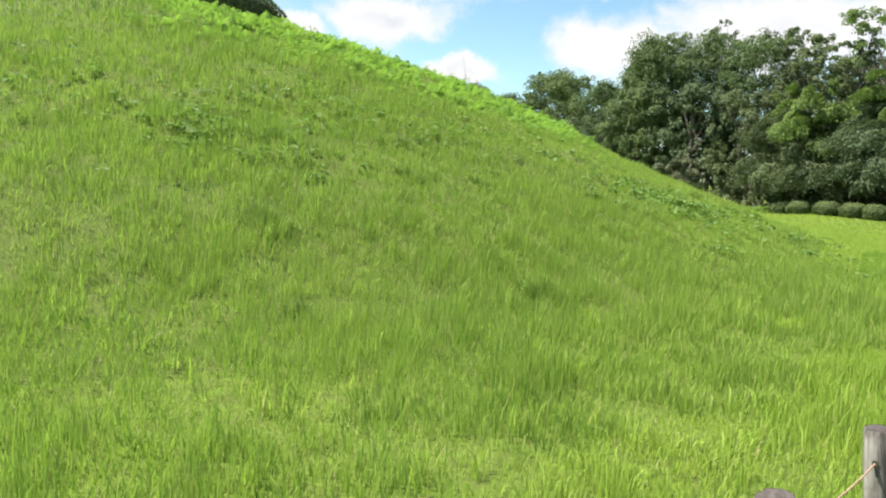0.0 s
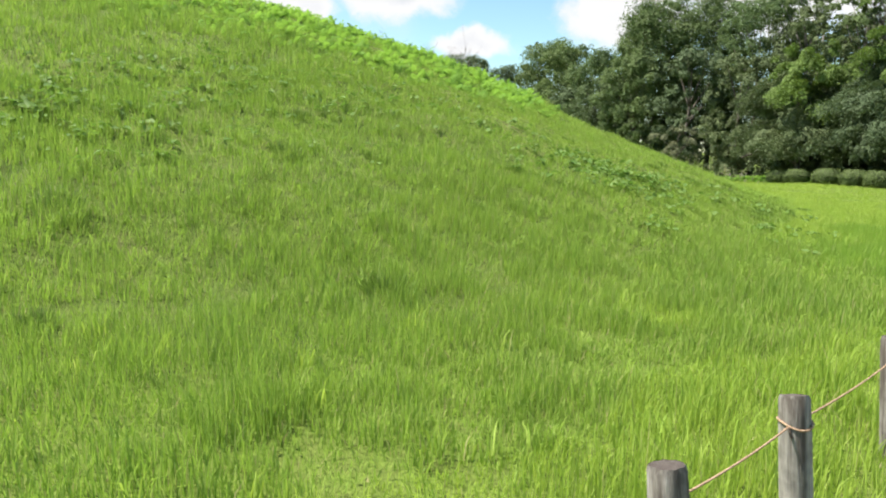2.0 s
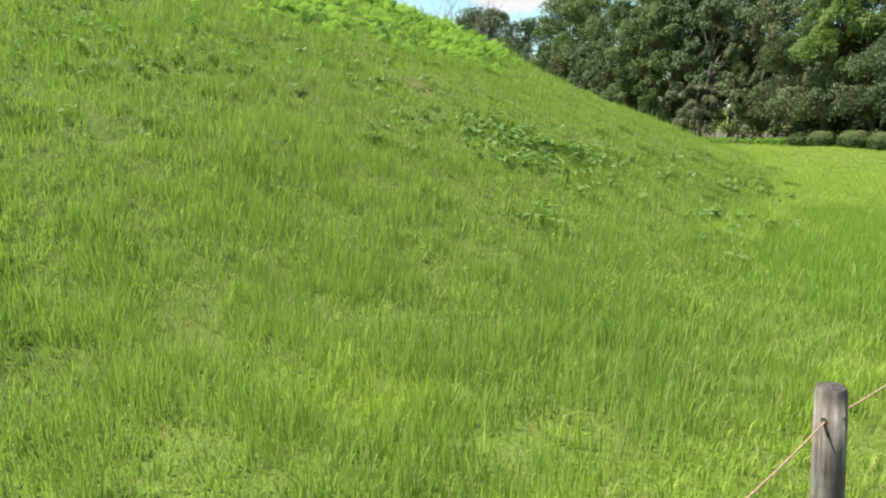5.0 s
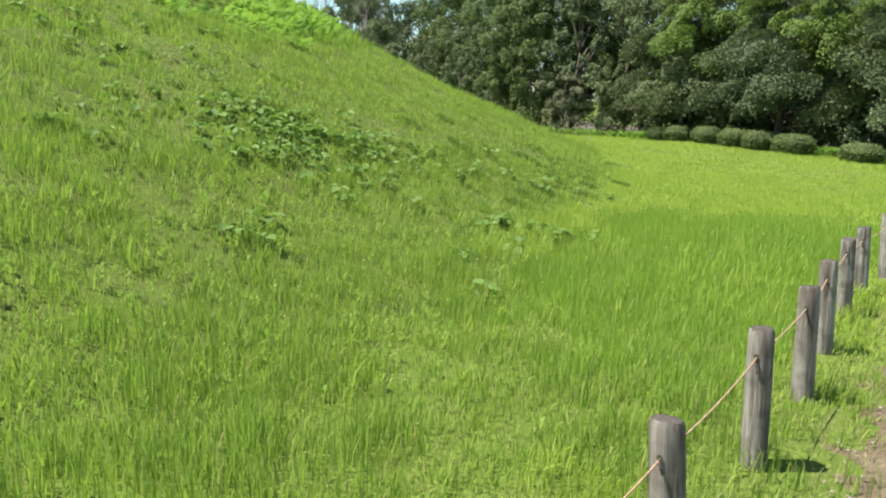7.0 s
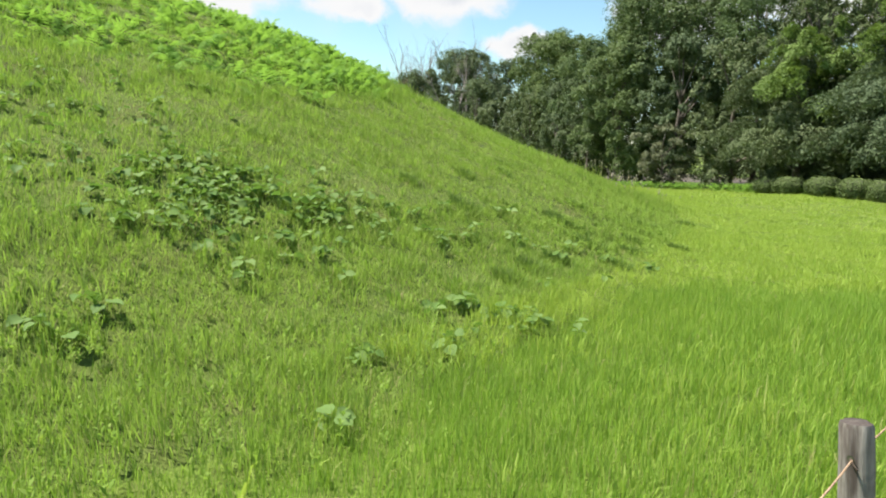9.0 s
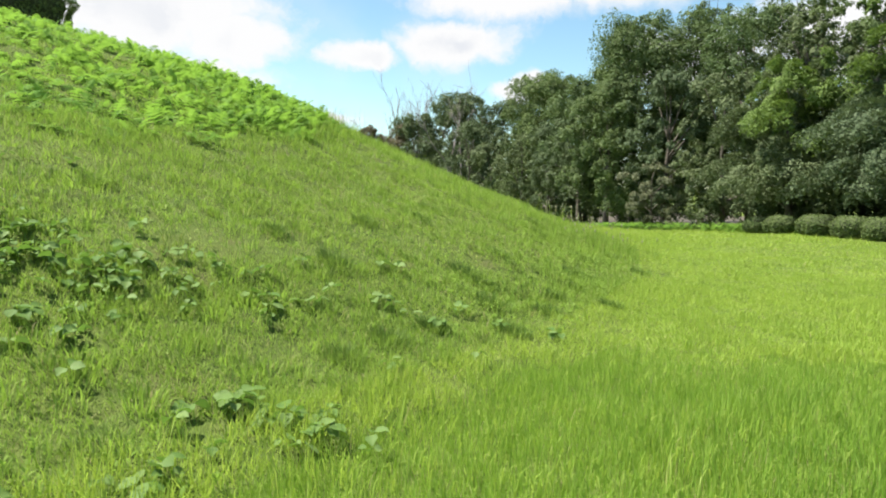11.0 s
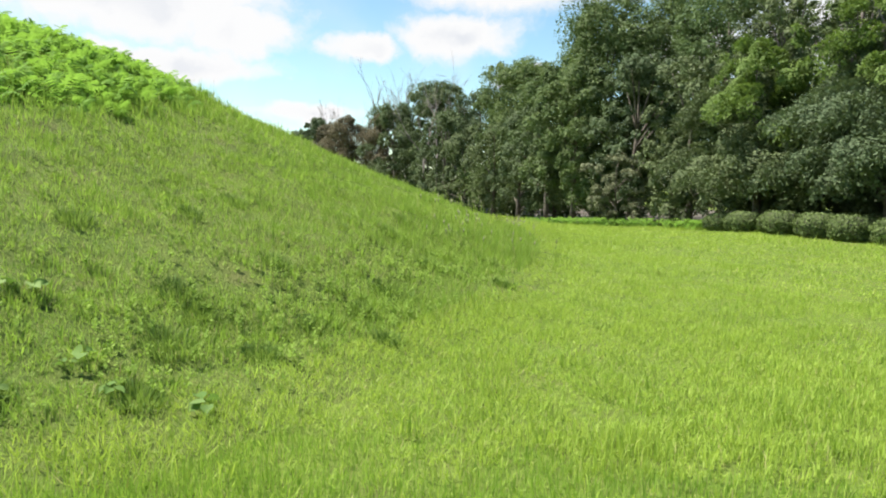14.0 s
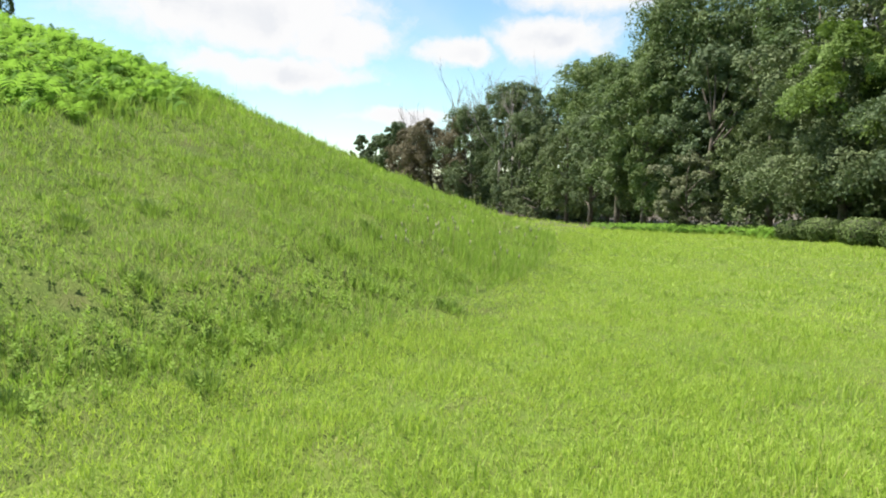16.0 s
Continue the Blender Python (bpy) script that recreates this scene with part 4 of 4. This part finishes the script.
def build_bare_tree(x, y, height, seed, spread=0.17):
    """A leafless tree: forking limbs down to twigs."""
    rng = np.random.default_rng(seed)
    tree = new("bare_tree")
    tree.location = (x, y, float(dip(x, y)))
    tagged(tree, "leafless pale grey tree rising above the woods", "tree", "bare trees")
    trunk, limbs, twigs = [], [], []

    def grow(p, d, length, r, depth):
        n = 5
        pts = [p]
        for _ in range(n - 1):
            d = d + rng.normal(size=3) * 0.09 + [0, 0, 0.05]
            d = d / np.linalg.norm(d)
            pts.append(pts[-1] + d * length / (n - 1))
        v, t = tube(pts, np.linspace(r, r * 0.55, n), 5 if depth < 2 else 3)
        (trunk if depth == 0 else limbs if depth < 3 else twigs).append((v, t))
        if depth < 4:
            for _ in range(3 if depth < 3 else 2):
                e = d + rng.normal(size=3) * spread * (1.1 + 0.2 * depth)
                e[2] = abs(e[2])
                k = rng.integers(2, n)
                grow(pts[k], e / np.linalg.norm(e), length * rng.uniform(0.5, 0.72), r * 0.55, depth + 1)

    grow(np.array([0, 0, -0.1]), np.array([0, 0, 1.0]), height * 0.55, 0.15, 0)
    for nm, bits in (("trunk", trunk), ("limb", limbs)):
        for v, t in bits:
            part_raw(nm, v, t, M_BARK_PALE, tree, "", True)
    v, t = join(twigs)
    tagged(part_raw("twig", v, t, M_BARK_PALE, tree, "", True), kind="stuff")
    return tree


MID = "mature broadleaf tree with dense mid-green crown at the woodland edge"
DARK = "dark evergreen tree with dense foliage in the woods"
LIGHT = "spreading tree with layered dark and light green foliage behind clipped shrubs"


def build_woods():
    # spreading layered trees behind the clipped shrubs
    build_tree(-13.0, 43.4, 6.3, 4.1, M_LEAF_DARK, LIGHT, 1, 1.2, 32, 0.55, "layer", 50, 0.20, up_bias=0.9, bright=M_LEAF_LIGHT)
    build_tree(-8.0, 42.2, 6.6, 4.4, M_LEAF_DARK, LIGHT, 2, 1.6, 32, 0.55, "layer", 50, 0.20, up_bias=0.9, bright=M_LEAF_LIGHT)
    build_tree(-3.0, 42.0, 6.4, 4.2, M_LEAF_DARK, LIGHT, 3, 1.4, 32, 0.55, "layer", 50, 0.20, up_bias=0.9, bright=M_LEAF_LIGHT)
    build_tree(-13.8, 46.0, 4.6, 3.4, M_LEAF_DARK, DARK, 66, 0.1, 24, 0.7, "round", 22)
    build_tree(-8.0, 44.6, 4.2, 3.0, M_LEAF_DARK, DARK, 67, 0.1, 22, 0.7, "round", 22)
    build_tree(-2.6, 44.6, 4.4, 3.0, M_LEAF_DARK, DARK, 68, 0.1, 22, 0.7, "round", 22)
    build_tree(2.6, 43.0, 6.6, 4.0, M_LEAF_DARK, LIGHT, 4, 1.0, 32, 0.55, "layer", 50, 0.20, up_bias=0.9, bright=M_LEAF_LIGHT)
    # tall trees of the woodland edge
    build_tree(-26.2, 50.6, 11.6, 4.3, M_LEAF_MID, MID, 5, 1.5, 44, 1.15, "round", 22)
    build_tree(-22.6, 52.8, 12.0, 3.8, M_LEAF_MID, MID, 6, 2.0, 38, 1.25, "round", 21)
    build_tree(-18.4, 50.6, 10.8, 4.2, M_LEAF_MID, MID, 7, 1.0, 34, 0.7, "round", 17)
    build_tree(-22.0, 47.6, 7.4, 3.3, M_LEAF_DARK, DARK, 8, 1.4, 26, 0.7, "round", 26)
    build_tree(-26.6, 48.4, 7.4, 3.4, M_LEAF_MID, MID, 9, 1.4, 28, 0.75, "round", 26)
    build_tree(-17.6, 46.2, 6.6, 3.3, M_LEAF_DARK, DARK, 10, 0.2, 26, 0.6, "round", 26)
    build_tree(-14.0, 49.5, 9.4, 4.4, M_LEAF_DARK, DARK, 11, 3.0, 30, 0.6, "top", 22, bark=M_BARK_PALE)
    umbrella = "tall open tree with thin flat-topped crown and bare branches"
    build_tree(-9.6, 47.8, 11.4, 4.0, M_LEAF_LIGHT, umbrella, 12, 9.0, 9, 0.24, "top", 24, bark=M_BARK_PALE, limbs=14, up_bias=0.6)
    build_tree(-5.2, 46.8, 11.6, 3.8, M_LEAF_LIGHT, umbrella, 61, 8.8, 9, 0.24, "top", 24, bark=M_BARK_PALE, limbs=14, up_bias=0.6)
    build_tree(-12.0, 49.2, 10.6, 3.2, M_LEAF_MID, umbrella, 76, 7.4, 14, 0.30, "top", 24, bark=M_BARK_PALE, limbs=14, up_bias=0.6)
    build_tree(-22.5, 52.9, 13.2, 1.1, M_LEAF_DARK, "slim tree with a small round top above the canopy", 62, 10.6, 8, 0.9, "round", 30, trunk=0.1)
    build_bare_tree(-12.0, 48.8, 12.6, 63)
    build_tree(-3.5, 48.0, 9.6, 4.8, M_LEAF_MID, MID, 13, 3.0, 30, 0.55, "top", 20, bark=M_BARK_PALE)
    build_tree(2.5, 49.0, 12.5, 4.6, M_LEAF_DARK, DARK, 14, 2.0, 30, 0.7, "round", 20)
    build_tree(8.0, 47.0, 11.5, 4.4, M_LEAF_MID, MID, 15, 1.5, 28, 0.7, "round", 20)
    # low dark growth that closes the edge behind the shrubs
    build_tree(-10.8, 45.4, 4.6, 3.2, M_LEAF_DARK, DARK, 16, 0.1, 22, 0.7, "round", 24)
    build_tree(-5.4, 45.0, 4.6, 3.2, M_LEAF_DARK, DARK, 17, 0.1, 22, 0.7, "round", 24)
    build_tree(0.2, 45.0, 4.8, 3.2, M_LEAF_DARK, DARK, 18, 0.1, 22, 0.7, "round", 24)
    build_tree(5.6, 45.0, 5.0, 3.2, M_LEAF_DARK, DARK, 19, 0.1, 22, 0.7, "round", 24)
    # rounded trees further along the edge
    build_tree(-33.0, 54.0, 8.6, 4.0, M_LEAF_MID, MID, 20, 0.4, 34, 0.8, "round", 22, 0.28)
    build_tree(-38.5, 57.5, 10.3, 4.4, M_LEAF_MID, MID, 21, 0.4, 34, 0.8, "round", 20, 0.3)
    build_tree(-43.6, 60.2, 11.0, 5.3, M_LEAF_MID, MID, 22, 0.4, 42, 0.8, "round", 18, 0.32)
    build_tree(-30.0, 49.8, 6.0, 3.0, M_LEAF_DARK, DARK, 23, 1.4, 24, 0.75, "round", 24)
    build_tree(-35.5, 52.8, 5.6, 3.0, M_LEAF_DARK, DARK, 24, 1.4, 24, 0.75, "round", 22)
    build_tree(-41.0, 55.5, 5.6, 3.2, M_LEAF_DARK, DARK, 25, 1.4, 24, 0.75, "round", 20)
    build_tree(-47.5, 58.0, 5.0, 3.6, M_LEAF_DARK, DARK, 60, 0.1, 24, 0.75, "round", 18, 0.32)
    build_tree(-52.0, 63.5, 9.8, 4.0, M_LEAF_DARK, DARK, 64, 0.2, 32, 0.9, "round", 16, 0.32)
    # darker, thinner growth in the distance
    build_tree(-57.2, 63.2, 10.9, 3.8, M_LEAF_DARK, DARK, 26, 0.3, 36, 1.0, "round", 17, 0.34, bark=M_BARK_PALE, limbs=18)
    build_tree(-62.6, 65.2, 11.5, 4.2, M_LEAF_DARK, DARK, 27, 0.3, 36, 1.0, "round", 17, 0.34, bark=M_BARK_PALE, limbs=14)
    build_tree(-52.0, 59.0, 7.0, 3.6, M_LEAF_DARK, DARK, 28, 0.1, 24, 0.8, "round", 15, 0.34)
    build_tree(-70.5, 65.0, 9.0, 4.6, M_LEAF_BROWN, "brownish half-dead thicket in the distant woods", 29, 0.1, 34, 0.9, "round", 22, 0.32, bark=M_BARK_PALE, limbs=16)
    build_tree(-75.5, 62.0, 8.4, 4.4, M_LEAF_BROWN, "brownish half-dead thicket in the distant woods", 30, 0.1, 32, 0.9, "round", 22, 0.32, bark=M_BARK_PALE, limbs=16)
    build_tree(-83.0, 62.0, 8.6, 3.4, M_LEAF_DARK, DARK, 31, 0.2, 34, 0.8, "round", 34, 0.32)
    build_tree(-85.6, 60.6, 6.8, 3.2, M_LEAF_DARK, DARK, 75, 0.2, 30, 0.8, "round", 34, 0.32)
    build_tree(-88.0, 59.0, 6.6, 3.2, M_LEAF_DARK, DARK, 32, 0.2, 30, 0.8, "round", 34, 0.32)
    build_tree(-80.0, 62.5, 7.6, 3.6, M_LEAF_BROWN, "brownish half-dead thicket in the distant woods", 71, 0.1, 28, 0.9, "round", 20, 0.32, bark=M_BARK_PALE, limbs=14)
    build_tree(-15.2, 50.5, 10.9, 3.4, M_LEAF_MID, umbrella, 72, 7.6, 13, 0.28, "top", 24, bark=M_BARK_PALE, limbs=14, up_bias=0.6)
    # the wood goes on behind
    for k, (x, y, h, r) in enumerate([(-20.0, 57.0, 12.5, 4.6), (-12.0, 55.5, 9.0, 5.0), (-5.0, 54.0, 9.2, 5.0), (2.0, 54.5, 10.5, 5.0), (9.5, 53.0, 12.0, 5.0), (-30.0, 58.0, 11.5, 5.0), (13.0, 48.0, 11.0, 4.5), (-9.0, 50.6, 5.4, 3.6), (-4.0, 50.4, 5.4, 3.6), (1.0, 50.2, 5.4, 3.6)]):
        build_tree(x, y, h, r, M_LEAF_DARK, DARK, 150 + k, 0.1, 30, 0.85, "round", 11, 0.36)
    build_tree(-66.0, 63.0, 9.3, 4.4, M_LEAF_DARK, DARK, 65, 0.1, 30, 0.85, "round", 17, 0.34)
    # a greyish bush in front of the wood
    g = build_tree(-21.2, 45.4, 2.2, 2.1, M_LEAF_GREY, "greyish-green drooping bush at the foot of the woods", 33, 0.2, 22, 0.55, "round", 60, 0.17, 0.06, up_bias=0.6)
    g.name = "bush"
    tagged(g, category="bush")
    for x, y, h, s in ((-82.0, 64.6, 12.4, 41), (-80.5, 66.5, 13.8, 42), (-79.0, 68.5, 13.8, 43), (-77.8, 70.0, 15.4, 44), (-76.4, 71.5, 15.8, 45), (-75.0, 73.0, 16.0, 47), (-73.0, 74.0, 15.6, 48), (-78.4, 69.2, 14.6, 73), (-74.2, 72.6, 15.6, 74), (-55.4, 61.0, 11.2, 51), (-54.2, 61.6, 10.8, 52), (-56.6, 60.4, 10.4, 53), (-60.0, 67.5, 12.6, 46), (-64.5, 69.0, 13.0, 50)):
        build_bare_tree(x, y, h * (0.85 if x < -80 else 1.0), s)


def build_woodland_floor():
    """Dark leaf litter under the trees, with an uneven edge against the meadow."""
    xs = np.arange(-100, 22, 0.8)
    edge = np.interp(xs, [-100, -75, -58, -45, -30, -24, -17, -13, -9, -4, 2, 22], [56, 57.5, 55.5, 52.5, 48.0, 46.9, 44.6, 42.4, 41.0, 39.9, 39.6, 39.6]) + 0.7 * (vnoise(xs, xs * 0, 0.9, 81) - 0.5)
    k = np.concatenate([[0], np.linspace(0.03, 1, 22)])
    gx = np.repeat(xs[:, None], len(k), 1)
    gy = edge[:, None] + 45 * k[None]
    z = dip(gx, gy) + 0.035 + 0.05 * (vnoise(gx, gy, 0.7, 82) - 0.5) - 0.08 * (k == 0)[None]
    m = len(k)
    i = (np.arange(len(xs) - 1)[:, None] * m + np.arange(m - 1)[None]).ravel()
    t = np.concatenate([np.stack([i, i + m, i + m + 1], 1), np.stack([i, i + m + 1, i + 1], 1)])
    f = new("woodland_floor", raw_mesh("woodland_floor", np.stack([gx, gy, z], -1), t, M_LITTER, True))
    tagged(f, "dark brown leaf litter under the woodland trees", "forest floor", kind="structure")


build_woodland_floor()
build_woods()


# ---------------------------------------------------------------- clipped shrubs
def clipped_shrub(name, cx, cy, cz, sx, sy, sz, yaw, seed, label, group, leaf, dens):
    """A rounded clipped shrub: solid heart coloured dark as inner shade, under a tight coat of small leaves."""
    rng = np.random.default_rng(seed)
    shrub = new(name)
    shrub.matrix_basis = pose(cx, cy, cz, 0, 0, yaw)
    tagged(shrub, label, "shrub", group)
    bm = bmesh.new()
    bmesh.ops.create_icosphere(bm, subdivisions=3, radius=1.0)
    p = 2.7

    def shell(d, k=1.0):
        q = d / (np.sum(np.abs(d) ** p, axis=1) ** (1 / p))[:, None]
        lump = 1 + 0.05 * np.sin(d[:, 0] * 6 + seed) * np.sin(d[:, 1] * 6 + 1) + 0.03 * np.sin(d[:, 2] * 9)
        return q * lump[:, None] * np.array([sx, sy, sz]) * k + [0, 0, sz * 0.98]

    # solid heart; its dark colour stands in for shade between the leaves
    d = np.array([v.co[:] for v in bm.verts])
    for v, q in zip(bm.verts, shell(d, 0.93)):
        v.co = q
    part("heart", bm, M_INNER_SHADE, shrub)
    area = 4 * math.pi * ((sx * sy) ** 1.6 / 3 + (sx * sz) ** 1.6 / 3 + (sy * sz) ** 1.6 / 3) ** (1 / 1.6) * 1.2
    n = int(area * dens)
    d = rng.normal(size=(n, 3)) * [sx, sy, sz]
    d = d / np.array([sx, sy, sz]) if sx < 2 else d / np.array([sx, sx * 0.6, sx * 0.6])
    d /= np.linalg.norm(d, axis=1)[:, None]
    q = shell(d, 1.0) + rng.normal(size=(n, 3)) * leaf * 0.28
    nrm = d + rng.normal(size=(n, 3)) * 0.6
    nrm /= np.linalg.norm(nrm, axis=1)[:, None]
    a = np.cross(nrm, rng.normal(size=(n, 3)))
    a /= np.linalg.norm(a, axis=1)[:, None] + 1e-9
    b = np.cross(nrm, a)
    s = (leaf * rng.uniform(0.6, 1.4, n))[:, None]
    v = np.stack([q - a * s * 0.5, q + b * s * 0.3, q - b * s * 0.3, q + a * s * 0.5], 1).reshape(-1, 3)
    i = np.arange(n)[:, None] * 4
    part_raw("foliage", v, np.concatenate([i + [0, 2, 1], i + [1, 2, 3]], 1).reshape(-1, 3), M_HEDGE, shrub)


def build_shrubs():
    row = "row of clipped shrubs"
    lab = "rounded clipped green shrub in a row before the woods"
    for k, (x, y, sx, sy, sz) in enumerate([(-12.9, 40.5, 0.62, 0.65, 0.38), (-11.9, 40.2, 0.68, 0.65, 0.42), (-10.3, 39.5, 0.7, 0.7, 0.45),
                                            (-9.0, 39.2, 0.66, 0.7, 0.46), (-7.9, 38.9, 0.66, 0.7, 0.46), (-6.4, 38.4, 0.85, 0.75, 0.46), (-3.8, 37.4, 0.8, 0.75, 0.40)]):
        clipped_shrub("clipped_shrub", x, y, float(dip(x, y)) - 0.02, sx * 0.86, sy, sz * 0.86, -20, 60 + k, lab, row, 0.062, 950)
    clipped_shrub("hilltop_hedge", -30.2, 14.2, float(rise(-30.2, 14.2)) - 0.1, 1.2, 4.6, 1.3, 4, 80, "dark clipped box hedge on top of the mound", "", 0.10, 240)


build_shrubs()


def build_fringe():
    """Pale ferny weeds along the far meadow edge and pebbles on the path."""
    rng = np.random.default_rng(12)
    line = ([-30, -24, -17, -13, -9, -4, 2], [47.2, 46.0, 43.6, 41.6, 39.9, 38.6, 38.4])
    pieces = []
    for _ in range(420):
        x = rng.uniform(-29, 1)
        y = float(np.interp(x, *line)) + rng.normal() * 0.5
        fr = [frond(rng, np.array([x, y, float(dip(x, y))]), rng.uniform(0, 6.28), rng.uniform(0.35, 0.6), rng.uniform(0.2, 0.4)) for _ in range(3)]
        pieces += fr
    v, t = join(pieces)
    tagged(new("meadow_edge_ferns", raw_mesh("meadow_edge_ferns", v, t, M_FERN)), "pale green ferny weeds along the far meadow edge", "fern", kind="stuff")
    y = rng.uniform(-1, 24, 10000)
    x = path_edge(y) + rng.normal(size=10000) * 0.2 + 0.14
    n = len(x)
    v, t = blades(rng, x, y, dip(x, y) + 0.012, rng.uniform(0.02, 0.07, n), rng.uniform(0.003, 0.005, n), rng.uniform(0.55, 0.97, n), 1)
    tagged(new("dry_straw", raw_mesh("dry_straw", v, t, M_STRAW)), "dry straw and dead grass along the path edge", "straw", kind="stuff")
    pieces = []
    ico = bmesh.new()
    bmesh.ops.create_icosphere(ico, subdivisions=1, radius=1.0)
    iv = np.array([q.co[:] for q in ico.verts])
    it = np.array([[q.index for q in f.verts] for f in ico.faces])
    ico.free()
    for _ in range(1800):
        y = rng.uniform(2, 22)
        x = float(path_edge(y)) + abs(rng.normal()) * 0.5 + 0.2
        s = rng.uniform(0.003, 0.010) * rng.choice([1, 1, 1, 1.5])
        pieces.append((iv * [s, s * rng.uniform(0.6, 1), s * 0.55] * (1 + 0.15 * rng.normal(size=(len(iv), 1))) + [x, y, float(dip(x, y)) + 0.008], it))
    v, t = join(pieces)
    tagged(new("pebbles", raw_mesh("pebbles", v, t, M_PEBBLE)), "small pale pebbles scattered on the earth path", "pebbles", kind="stuff")


build_fringe()
